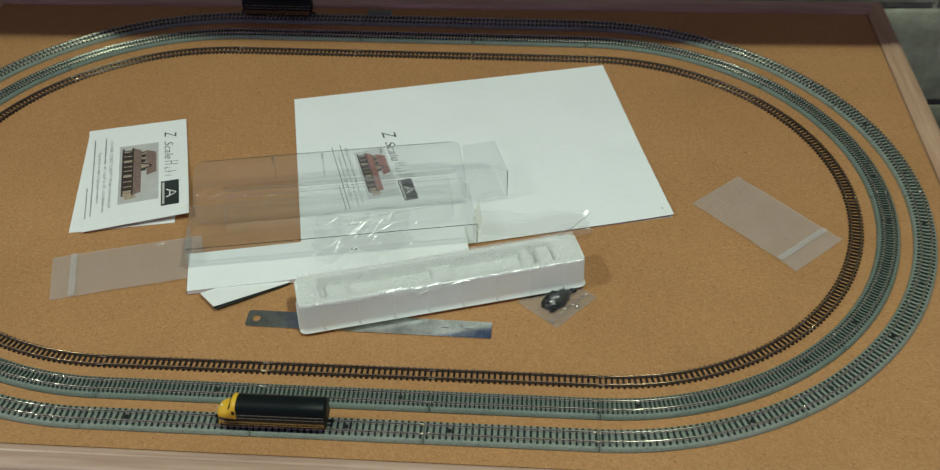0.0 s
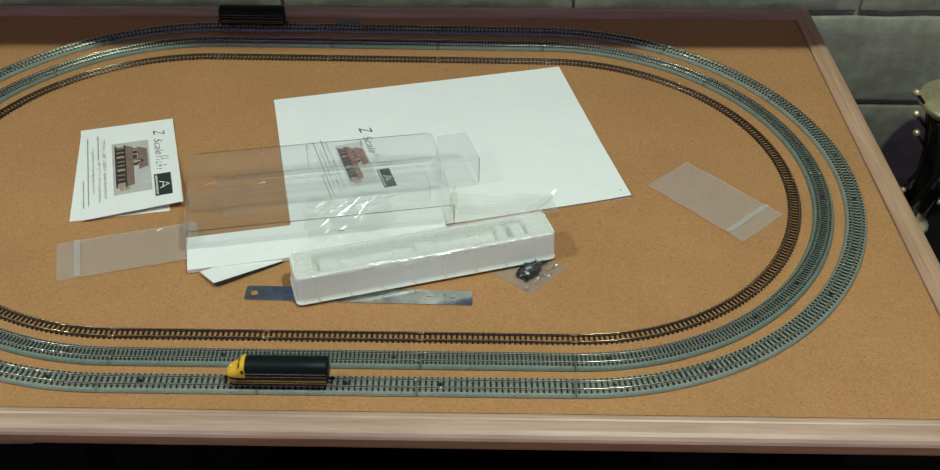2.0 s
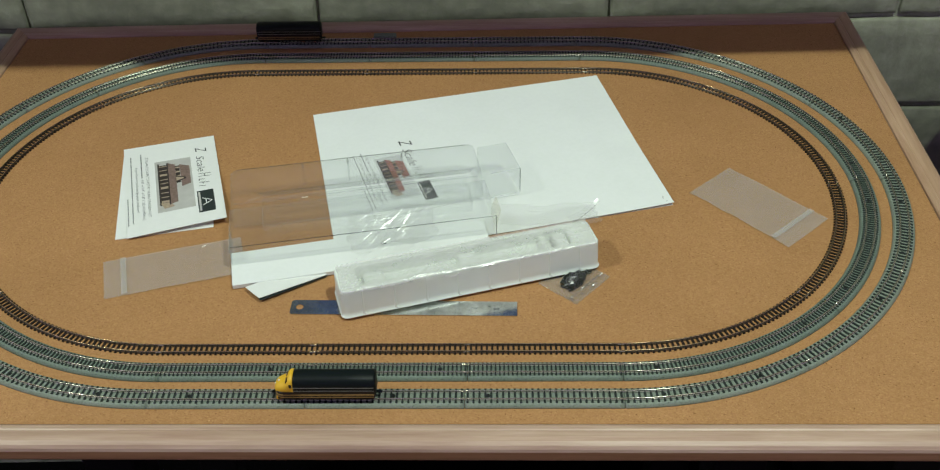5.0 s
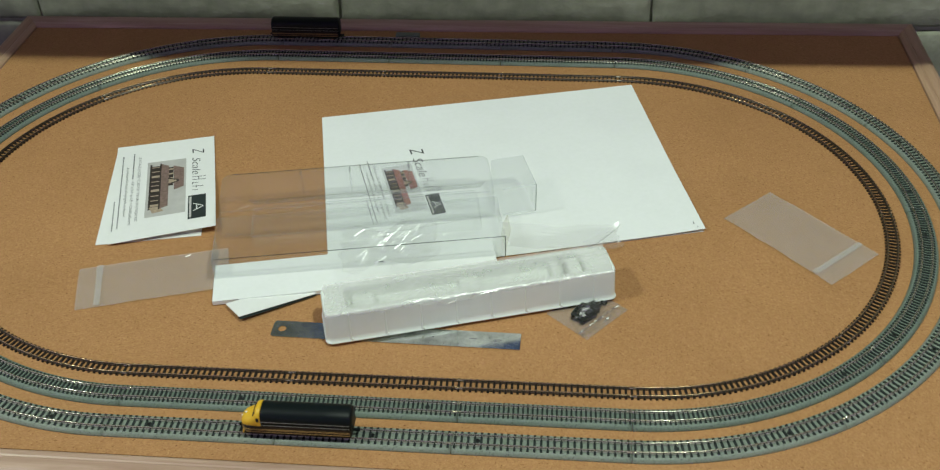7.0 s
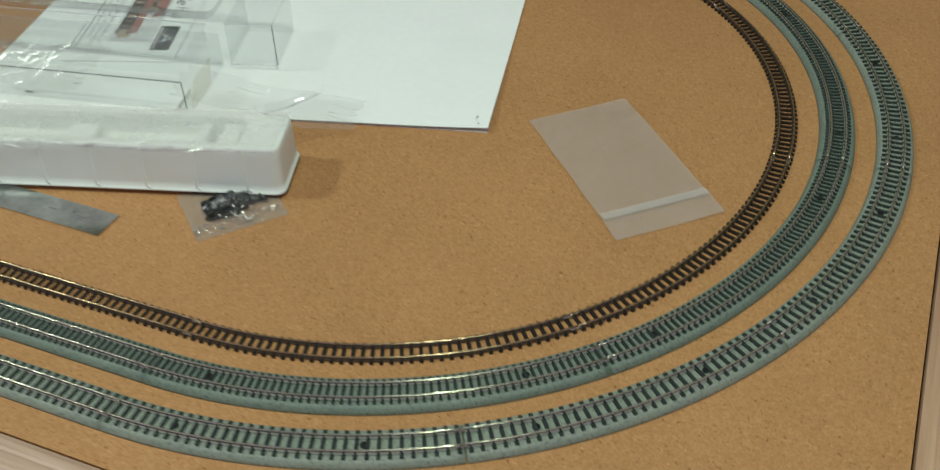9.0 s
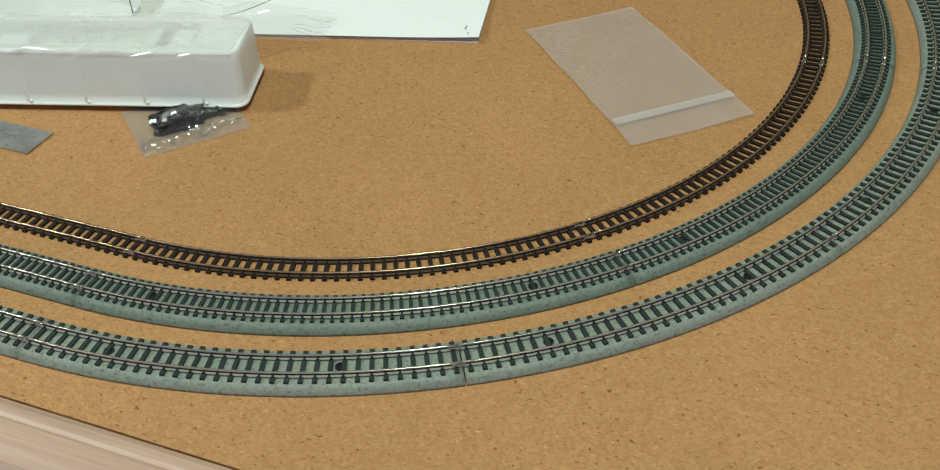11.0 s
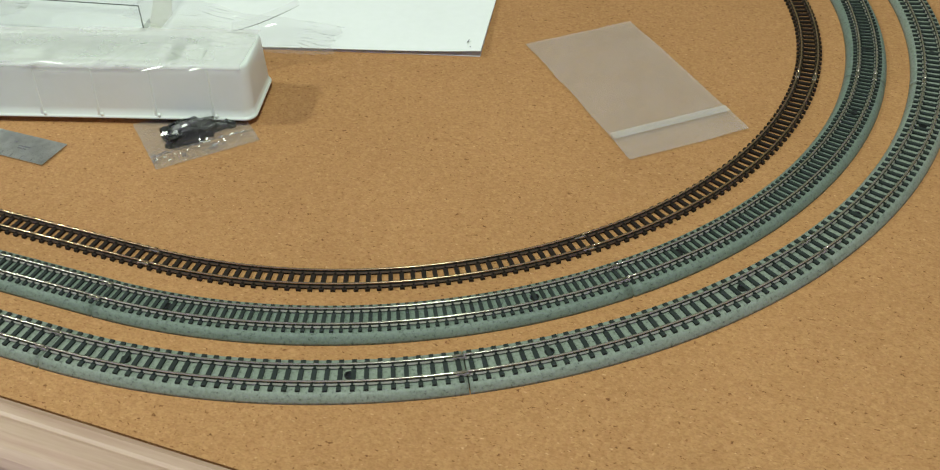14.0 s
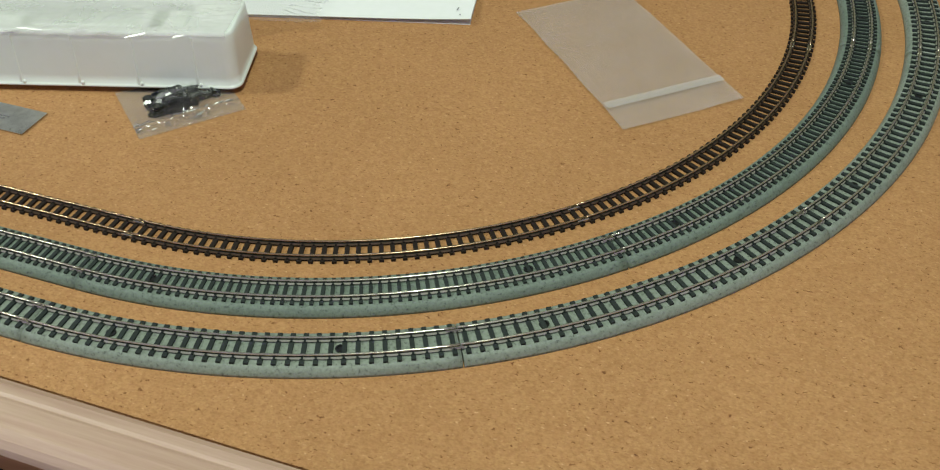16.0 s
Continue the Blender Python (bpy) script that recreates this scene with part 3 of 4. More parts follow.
def printed_card(m, label, roof, title_cut=False):
    """A folded card with a heading, a photograph of a model building, a dark emblem and lines of print."""
    ink = GREY_INK
    c = thing("instruction_card", label, "card", m, "printed cards")
    if not title_cut:
        part("back_leaf", sheet(0.1335, 0.079, 0.0004, 8, 6), CARD, c, at=pose(0.001, 0.0005, 0, 0, 0, -4.4))
    lift = lambda x, y: 0.0003 if title_cut else 0.0006 + 0.0052 * max(0, (x - 0.03) / 0.107) ** 1.5 * (0.25 + 0.75 * max(0, y / 0.08))
    part("front_leaf", sheet(0.138, 0.081, 0.0003, 18, 10, lift), PAPER if title_cut else CARD, c)

    def pr(name, pts, mat, lbl="", k=0):
        bm = bmesh.new()
        n = 8
        # the print follows the leaf
        def q(u, v):
            a, b, cc, d = (Vector(p) for p in pts)
            w = (a * (1 - u) + b * u) * (1 - v) + (d * (1 - u) + cc * u) * v
            return w.x, w.y, lift(w.x, w.y) + 0.00036 + 0.00006 * k
        g = [[bm.verts.new(q(i / n, j / 3)) for j in range(4)] for i in range(n + 1)]
        for i in range(n):
            for j in range(3):
                bm.faces.new((g[i][j], g[i + 1][j], g[i + 1][j + 1], g[i][j + 1]))
        return part(name, bm, mat, c, lbl)

    pr("photograph", rect(0.030, 0.111, 0.026, 0.0575), PRINT_PALE if title_cut else PRINT_GREY, "colour photograph of a small station building")
    pr("photo_base", rect(0.034, 0.101, 0.0282, 0.0298), PRINT_DARK, k=1)
    pr("photo_wall", rect(0.037, 0.098, 0.0298, 0.0368), PRINT_DARK, k=1)
    for x, ww in ((0.0385, 0.0012), (0.0450, 0.0012), (0.0515, 0.0030), (0.0600, 0.0012), (0.0660, 0.0012), (0.0720, 0.0034), (0.0810, 0.0012), (0.0880, 0.0012), (0.0940, 0.0030)):
        pr("photo_post", rect(x, x + ww, 0.0298, 0.0366), PRINT_TAN, k=2)
    pr("photo_end_wall", ((0.0975, 0.0290), (0.1065, 0.0318), (0.1050, 0.0405), (0.0975, 0.0372)), PRINT_TAN, k=2)
    pr("photo_roof", ((0.0345, 0.0372), (0.1010, 0.0372), (0.0985, 0.0436), (0.0385, 0.0436)), roof, k=2)
    pr("photo_eave", ((0.0340, 0.0362), (0.1015, 0.0362), (0.1015, 0.0374), (0.0340, 0.0374)), PRINT_DARK, k=3)
    pr("photo_storey", rect(0.0410, 0.0690, 0.0436, 0.0472), PRINT_DARK, k=1)
    for x in (0.0430, 0.0500, 0.0570):
        pr("photo_post", rect(x, x + 0.0022, 0.0438, 0.0472), PRINT_TAN, k=2)
    pr("photo_upper_roof", ((0.0390, 0.0472), (0.0760, 0.0480), (0.0725, 0.0558), (0.0440, 0.0558)), roof, k=2)
    pr("photo_gable", ((0.0570, 0.0434), (0.0680, 0.0434), (0.0640, 0.0520), (0.0615, 0.0520)), PRINT_DARK, k=3)
    pr("photo_gable_wall", ((0.0592, 0.0436), (0.0660, 0.0436), (0.0634, 0.0500), (0.0620, 0.0500)), PRINT_TAN, k=4)
    pr("emblem", rect(0.0885, 0.1225, 0.0595, 0.0735), LOGO, "dark square emblem")
    pr("emblem_stroke", ((0.100, 0.0635), (0.1012, 0.0635), (0.1065, 0.0715), (0.1055, 0.0715)), CARD, k=2)
    pr("emblem_stroke", ((0.111, 0.0635), (0.1122, 0.0635), (0.1070, 0.0715), (0.1060, 0.0715)), CARD, k=2)
    pr("emblem_stroke", rect(0.1035, 0.1095, 0.0660, 0.0668), CARD, k=2)
    pr("emblem_bar", rect(0.0905, 0.1205, 0.0605, 0.0622), PRINT_GREY, k=2)

    def word_row(x0, x1, y, h, mat, seed):
        rnd = random.Random(seed)
        x = x0
        while x < x1:
            w = rnd.uniform(0.0012, 0.0042)
            pr("print_bar", rect(x, min(x + w, x1), y, y + h), mat, k=1)
            x += w + 0.0006

    def line(text, size, mat, x, y, width, shear=0.0, thin=0.0):
        ob = words(text, size, mat, c, x, y, 0, width, shear=shear, thin=thin)
        for v in ob.data.vertices:
            v.co.z = lift(v.co.x, v.co.y) + 0.00042
        return ob

    if title_cut:
        line("Z", 0.0205, INK, 0.0030, 0.0610, 0.0125, 0.25, 0.0001)
        line("Scale", 0.0140, INK, 0.0205, 0.0610, 0.036, 0.25, 0.0001)
    else:
        line("Z", 0.0145, INK, 0.0165, 0.0625, 0.0085, 0.25, 0.0001)
        line("Scale", 0.0098, INK, 0.030, 0.0625, 0.027, 0.25, 0.0001)
    for i, x in enumerate((0.060, 0.0645, 0.069, 0.0745, 0.080)):
        h = (0.011, 0.011, 0.005, 0.009, 0.005)[i]
        pr("heading_stroke", ((x, 0.0625), (x + 0.0006, 0.0625), (x + 0.0016, 0.0625 + h), (x + 0.001, 0.0625 + h)), INK, k=1)
    pr("heading_stroke", rect(0.0605, 0.0655, 0.0675, 0.0681), INK, k=1)
    pr("heading_stroke", rect(0.0690, 0.0720, 0.0625, 0.0631), INK, k=1)
    pr("heading_stroke", rect(0.0745, 0.0775, 0.0655, 0.0661), INK, k=1)
    line('Z SCALE (1:220) "CUESTA" TRAIN STATION KIT', 0.0031, ink, 0.020, 0.0184, 0.094)
    word_row(0.014, 0.052, 0.0140, 0.0010, ink, 1)
    line('4.8" x 2.4" x 1.8" (122x60x45mm)', 0.0031, ink, 0.055, 0.0138, 0.062)
    line("A precision kit made of high-grade cardboard", 0.0029, ink, 0.034, 0.0092, 0.070)
    word_row(0.016, 0.120, 0.0052, 0.0009, ink, 2)
    word_row(0.082, 0.122, 0.0014, 0.0008, GREY_INK, 3)
    return c


printed_card(pose(-0.269, 0.306, Z0 + 0.0002, 0, 0, -73.6), "white folded kit card with a station photograph, on cork", PRINT_BROWN)
printed_card(pose(-0.080, 0.302, Z0 + 0.0011, 0, 0, -71.0) @ pose(0.020, 0.066, 0) @ Matrix.Scale(0.80, 4) @ pose(-0.020, -0.066, 0), "white printed kit card seen through the clear plastic box", PRINT_RED, True)

# ---- steel rule ----
rule = thing("steel_rule", "thin steel rule with a hang hole, half under a tray", "ruler", pose(-0.0865, 0.0845, Z0 + 0.0002, 0, 0, -1.0))
bm = bmesh.new()
outer = [(0.1715, 0.0, 0), (0.1715, 0.0155, 0)] + [p for p in rrect(0.1715, 0.0155, 0.0025, 0, 4, 0.0875, 0.00775) if p[0] < 0.0875]
hole = [(0.0085 + 0.0028 * math.cos(a), 0.00775 + 0.0028 * math.sin(a), 0) for a in (2 * math.pi * k / 24 + 0.01 for k in range(24))]
rings = []
for z in (0.0, 0.0006):
    rings.append(([bm.verts.new((x, y, z)) for x, y, _ in outer], [bm.verts.new((x, y, z)) for x, y, _ in hole]))
for o, h in rings:
    es = [bm.edges.new((r[i], r[(i + 1) % len(r)])) for r in (o, h) for i in range(len(r))]
    bmesh.ops.triangle_fill(bm, use_beauty=True, edges=es)
for k in (0, 1):
    a, b = rings[0][k], rings[1][k]
    for i in range(len(a)):
        j = (i + 1) % len(a)
        bm.faces.new((a[i], a[j], b[j], b[i]))
part("blade", bm, RULE, rule)
for i in range(30):
    x = 0.020 + i * 0.005
    part("graduation", boxm(x, x + 0.00016, 0.0002, 0.0018 if i % 2 else 0.0028, 0.0006, 0.00066), GREY_INK, rule)
for x, y, w in ((0.150, 0.0095, 0.0012), (0.1535, 0.0078, 0.0055), (0.1540, 0.0064, 0.0040), (0.137, 0.0078, 0.0050), (0.112, 0.0078, 0.0012)):
    part("print_bar", boxm(x, x + w, y, y + 0.0007, 0.0006, 0.00066), GREY_INK, rule)

# ---- white vacuum-formed tray ----
tray = thing("packing_tray", "white vacuum-formed plastic tray with a long recess", "tray", pose(0.0484, 0.1222, Z0 + 0.0028, 0, 0, 16.9))
TW, TD, TH = 0.2020, 0.0345, 0.0232
WT, DT = TW - 0.0006, TD - 0.0040  # width and depth at the top
bm = bmesh.new()
lo = [rrect(TW + 0.0016, TD + 0.0016, 0.005, 0.0), rrect(TW + 0.0016, TD + 0.0016, 0.005, 0.0004), rrect(TW + 0.0008, TD + 0.0008, 0.005, 0.0009)]
lo += [rrect(TW + (WT - TW) * i / 6, TD + (DT - TD) * i / 6, 0.005, 0.0012 + (TH - 0.0024) * i / 6) for i in range(7)]
lo += [rrect(WT - 0.0004, DT - 0.0004, 0.005, TH - 0.0006), rrect(WT - 0.0011, DT - 0.0011, 0.0047, TH - 0.00015), rrect(WT - 0.0020, DT - 0.0020, 0.0045, TH),
       rrect(WT - 0.034, DT - 0.0088, 0.0035, TH, 5, -0.002, 0.0006), rrect(WT - 0.035, DT - 0.0096, 0.0035, TH - 0.0004, 5, -0.002, 0.0006), rrect(WT - 0.0365, DT - 0.0108, 0.003, TH - 0.0040, 5, -0.002, 0.0006),
       rrect(WT - 0.0375, DT - 0.0116, 0.003, TH - 0.0100, 5, -0.002, 0.0006), rrect(WT - 0.039, DT - 0.013, 0.0026, TH - 0.0108, 5, -0.002, 0.0006)]
loft(bm, lo, cap0=True, cap1=True)
part("shell", bm, STYRENE, tray, smooth=True)
for i in range(8):
    x = -TW / 2 + 0.016 + i * 0.0242
    bm = bmesh.new()
    loft(bm, [[(x - w, -d / 2 + 0.0004, z), (x + w, -d / 2 + 0.0004, z), (x + w * 0.4, -d / 2 - 0.0003, z), (x - w * 0.4, -d / 2 - 0.0003, z)]
              for w, d, z in ((0.0011, TD, 0.0012), (0.0008, TD + (DT - TD) * 0.45, 0.011), (0.0005, DT + 0.0003, TH - 0.0016))])
    part("rib", bm, STYRENE, tray)
    bm = bmesh.new()
    lathe(bm, ((0.0010, 0.0), (0.0009, 0.0009), (0.0005, 0.0014), (0.0, 0.0016)), 12, (x + 0.0012, -TD / 2 + 0.0003, 0.0007))
    part("foot_bump", bm, STYRENE, tray, smooth=True)
part("pocket_pad", boxm(WT / 2 - 0.0310, WT / 2 - 0.0215, -DT / 2 + 0.0075, DT / 2 - 0.0065, TH - 0.0110, TH - 0.0022, bevel=0.0014), STYRENE, tray, smooth=True)
part("pocket_divider", boxm(WT / 2 - 0.0420, WT / 2 - 0.0365, -DT / 2 + 0.0062, DT / 2 - 0.0052, TH - 0.0110, TH - 0.0030, bevel=0.0014), STYRENE, tray, smooth=True)
part("pocket_step", boxm(-0.006, 0.008, -DT / 2 + 0.0062, DT / 2 - 0.0052, TH - 0.0110, TH - 0.0060, bevel=0.0016), STYRENE, tray, smooth=True)
part("pocket_step", boxm(-WT / 2 + 0.020, -WT / 2 + 0.036, -DT / 2 + 0.0062, DT / 2 - 0.0052, TH - 0.0110, TH - 0.0070, bevel=0.0018), STYRENE, tray, smooth=True)

# ---- clear boxes and wrap ----


def local_path(bm, pts, r, seg=6):
    return tube(bm, pts, [r] * len(pts), seg)


box_m = pose(-0.1365, 0.1367, Z0 + 0.0024, 0, 0, 10.8)
cb = thing("clear_plastic_box", "long clear plastic box with a blister insert, lying over papers", "plastic box", box_m, "clear plastic boxes")
BW, BD, BH = 0.2105, 0.050, 0.0195
bm = bmesh.new()
loft(bm, [rrect(BW, BD, 0.0006, z, 2, BW / 2, BD / 2) for z in (0.0003, BH - 0.0004, BH)], cap0=False)
front = part("sleeve", bm, CLEAR, cb)
# Grey tubes paint the dark that refraction gives the fold edges.
for pts in (((0, 0, BH), (BW, 0, BH)), ((BW, 0, 0.001), (BW, 0, BH))):
    part("fold_line", local_path(bmesh.new(), pts, 0.00028), FOLD, front, "fold line tinted grey for its refraction")
# Milky pane added for the white reflection in the box's end.
part("end_flap", boxm(-0.0004, 0.0, 0.0, 0.030, 0.0008, BH - 0.001), ZIP_AND_GLEAM, front, "milky pane for the white reflection in the box end")
# Yellow tint imitates cork colour refracted through the clear end.
bm = bmesh.new()
loft(bm, [[(BW + 0.0006 + 0.004 * (z / BH) ** 2 + o, y, z) for y, z in ((0.004, 0.001), (0.004, BH * 0.5), (0.006, BH), (0.026, BH), (0.028, BH * 0.5), (0.028, 0.001))] for o in (0.0, 0.0004)])
part("end_flap", bm, FLAP, front, "clear end flap standing open, tinted like cork refracted in it")
bm = bmesh.new()
loft(bm, [rrect(BW - 0.001, 0.046, 0.007, 0.0003, 6, BW / 2, BD + 0.0235), rrect(BW - 0.002, 0.045, 0.007, 0.018, 6, BW / 2, BD + 0.0235), rrect(BW - 0.004, 0.0435, 0.006, 0.0262, 6, BW / 2, BD + 0.0235),
          rrect(BW - 0.006, 0.0415, 0.0055, 0.0275, 6, BW / 2, BD + 0.0235), rrect(BW - 0.030, 0.026, 0.005, 0.0272, 6, BW / 2 + 0.008, BD + 0.021), rrect(BW - 0.034, 0.022, 0.004, 0.0215, 6, BW / 2 + 0.008, BD + 0.021)], cap0=False)
part("blister", bm, CLEAR, cb, smooth=True)
bm = bmesh.new()
loft(bm, [rrect(BW - 0.040, 0.036, 0.003, z, 4, BW / 2 + 0.006, BD - 0.004) for z in (0.0052, 0.0162)], cap0=False, cap1=False)
inner = part("inner_tray", bm, CLEAR, cb, "clear inner tray standing in the box")
# Milky tubes paint the bright highlights along the tray's clear edges.
for pts in (((0.0262, BD - 0.022, 0.0164), (BW - 0.014, BD - 0.022, 0.0164)), ((0.0262, BD - 0.022, 0.0164), (0.0262, BD + 0.014, 0.0164)), ((0.0262, BD + 0.014, 0.0164), (BW - 0.014, BD + 0.014, 0.0164))):
    part("fold_line", local_path(bmesh.new(), pts, 0.0002), ZIP_AND_GLEAM, inner)
part("ridge", tube(bmesh.new(), [(0.004, BD - 0.0005, 0.0245), (BW * 0.3, BD - 0.001, 0.0250), (BW * 0.7, BD - 0.0006, 0.0250), (BW - 0.006, BD - 0.0005, 0.0245)], [0.0005] * 4, 8), CLEAR, cb, smooth=True)
part("fold_line", local_path(bmesh.new(), ((0.008, BD + 0.0448, 0.0268), (BW * 0.5, BD + 0.0452, 0.0268), (BW - 0.009, BD + 0.0448, 0.0268)), 0.00022), FOLD, cb)
for x in (0.062, 0.100, 0.146):
    part("rib", tube(bmesh.new(), [(x, BD + 0.0452, 0.004), (x, BD + 0.0445, 0.018), (x, BD + 0.0432, 0.0268), (x, BD + 0.036, 0.0276)], [0.0008] * 4, 8), CLEAR, cb, smooth=True)

cb = thing("clear_plastic_box", "empty clear plastic box standing on white paper", "plastic box", pose(0.0905, 0.2325, Z0 + 0.0034, 0, 0, 17.0), "clear plastic boxes")
bm = bmesh.new()
loft(bm, [rrect(0.026, 0.041, 0.0006, z, 2, -0.013, 0.0205) for z in (0.0003, 0.0248, 0.0252)], cap0=False)
part("sleeve", bm, CLEAR, cb)
part("fold_line", local_path(bmesh.new(), ((0, 0, 0.001), (0, 0, 0.0252)), 0.00028), FOLD, cb, "fold line tinted grey for its refraction")
# Pale milky lines put the edge highlights into the material.
for pts in (((0, 0, 0.0252), (0, 0.041, 0.0252)), ((0, 0, 0.0252), (-0.026, 0, 0.0252)), ((0, 0, 0.0006), (-0.026, 0, 0.0006))):
    part("fold_line", local_path(bmesh.new(), pts, 0.0003), ZIP_AND_GLEAM, cb, "fold line made milky for its highlight")


def creased(w, d, seed, amp, long=0.016, wide=0.0030, drape=None, ragged=0.12):
    """Thin film with long uneven creases running along it."""
    nx, ny = int(w / 0.0011), int(d / 0.0008)
    bm = bmesh.new()
    g = []
    for i in range(nx + 1):
        row = []
        for j in range(ny + 1):
            u, v = i / nx, j / ny
            x = w * (u - 0.5) + ragged * w * (v - 0.5) * 0.5 + ragged * 0.05 * noise.noise(Vector((v * 4, seed, 0)))
            y = d * (v - 0.5) * (1 + ragged * 3 * noise.noise(Vector((u * 3.5, seed, 5))))
            slant = y + 0.35 * x * noise.noise(Vector((x * 25, y * 40, seed + 2)))
            fold = 1 - abs(noise.noise(Vector((x / long, slant / wide, seed)))) * 2.2
            small = 1 - abs(noise.noise(Vector((x / long * 2.3, slant / wide * 1.9, seed + 9)))) * 2.2
            patch = max(0.12, min(1, 0.5 + 1.6 * noise.noise(Vector((x * 38, y * 60, seed + 4)))))
            z = amp * patch * (max(0, fold) ** 2 + 0.4 * max(0, small) ** 2)
            row.append(bm.verts.new((x, y, z + (drape(x, y) if drape else 0.0))))
        g.append(row)
    for i in range(nx):
        for j in range(ny):
            bm.faces.new((g[i][j], g[i + 1][j], g[i + 1][j + 1], g[i][j + 1]))
    return bm


def add_folds(film, rnd, count, place, base, azimuth, mat, tilt=36, wide=1.0, length=1.0, skew=0.0):
    """Short sharp folds standing up from the film, angled to give glints."""
    for k in range(count):
        x, y = place(rnd)
        a, th = radians(azimuth + rnd.gauss(0, 17)), radians(tilt + rnd.gauss(0, 8))
        w, half = wide * rnd.uniform(0.0006, 0.0021), length * rnd.uniform(0.0022, 0.0075)
        u, v = Vector((math.cos(a), math.sin(a), 0)), Vector((-math.sin(a), math.cos(a), 0))
        rise = Vector((-u.x * math.cos(th), -u.y * math.cos(th), math.sin(th)))
        along = (v + rise * skew * rnd.uniform(0.3, 1.4)).normalized() if skew else v
        foot = Vector((x, y, base(x, y) - 0.0001 + half * abs(along.z))) + u * w * math.cos(th)
        top, rear = foot + rise * w, foot - u * w * 1.4
        bm = bmesh.new()
        f0, f1 = bm.verts.new(foot - along * half), bm.verts.new(foot + along * half * rnd.uniform(0.5, 1.1))
        t0, t1 = bm.verts.new(top - along * half * rnd.uniform(0.4, 0.9)), bm.verts.new(top + along * half * rnd.uniform(0.3, 0.8))
        r0, r1 = bm.verts.new(rear - along * half), bm.verts.new(rear + along * half)
        bm.faces.new((f0, f1, t1, t0))
        bm.faces.new((t0, t1, r1, r0))
        part("fold", bm, mat, film)


over_edge = lambda x, y: -2.0 * max(0.0, -0.0150 - y)
rising = lambda x, y: 0.022 * max(0.0, 0.5 - x / 0.100) ** 1.5
for w, d, sd, amp, dr, m, mat, lb in ((0.070, 0.046, 3, 0.0016, None, pose(-0.012, 0.161, Z0 + 0.0226, 0, 0, 16), WRAP, "crumpled clear cellophane lying on the clear box"),
                                      (0.1985, 0.0314, 8, 0.0010, over_edge, pose(0.0484, 0.1222, Z0 + 0.0264, 0, 0, 16.9), WRAP_MILKY, "clear cellophane draped over the white tray"),
                                      (0.088, 0.030, 5, 0.0013, rising, pose(0.112, 0.190, Z0 + 0.0036, 0, 0, 18), WRAP_TAIL, "crumpled clear cellophane tail on white paper")):
    rnd = random.Random(sd + 40)
    bm = creased(w, d, sd, amp, drape=dr, ragged=0.02 if dr is over_edge else 0.12)
    turn = math.degrees(m.to_euler().z)
    wrap = thing("crumpled_wrap", lb, "wrap", m, "clear wraps")
    film = part("film", bm, mat, wrap, smooth=True)
    if dr is over_edge:
        add_folds(film, rnd, 46, lambda r: (max(-0.090, min(0.080, r.gauss(0.0, 0.038))), -0.0152 + r.gauss(0, 0.0009)), lambda x, y: dr(x, y) + 0.0004, -68 - turn, FOLD_FILM, 36, 0.5)
    else:
        add_folds(film, rnd, 230 if dr is None else 7, lambda r: (r.gauss(0, w * 0.22), r.gauss(0, d * 0.25)), lambda x, y: (dr(x, y) if dr else 0) + 0.0004, -68 - turn, FOLD_FILM, 36, 0.38, 0.9 if dr is None else 0.5, 0.8 if dr is None else 0.3)

curl = thing("crumpled_wrap", "curled end of clear cellophane standing up beside the tray", "wrap", pose(0.1275, 0.1628, Z0 + 0.0262, 0, 0, 30), "clear wraps")
strip = lambda u, v: (0.029 * u, 0.006 * (v - 0.5) * (1.4 - u) + 0.003 * u * u, 0.0015 + 0.007 * u ** 1.4 + 0.002 * (v - 0.5) * u)
bm = bmesh.new()
rows = [[bm.verts.new(strip(k / 16, j / 4)) for j in range(5)] for k in range(17)]
for a, b in zip(rows, rows[1:]):
    for j in range(4):
        bm.faces.new((a[j], b[j], b[j + 1], a[j + 1]))
curl_film = part("film", bm, WRAP_TAIL, curl, smooth=True)
part("fold", tube(bmesh.new(), [strip(k / 12, 0.0) for k in range(13)], [0.00005 + 0.00011 * math.sin(math.pi * k / 12) for k in range(13)], 6), FOLD, curl_film)

blister = [c for c in bpy.data.objects if c.name.startswith("blister")][0]
# Folds on the stiff ridge are added only for its sparkle.
add_folds(blister, random.Random(5), 14, lambda r: (r.uniform(0.015, 0.17), BD - 0.0005 + r.gauss(0, 0.004)), lambda x, y: 0.0250, -68 - 10.8, FOLD_FILM, 36, 0.4)

mark = tagged(part("printed_mark", boxm(-0.0022, 0.0022, -0.0006, 0.0006, 0, 0.0001), GREY_INK), "small dark printed dash on folded white paper", "print")
mark.matrix_world = pose(-0.020, 0.163, Z0 + 0.0046, 0, 0, 8)

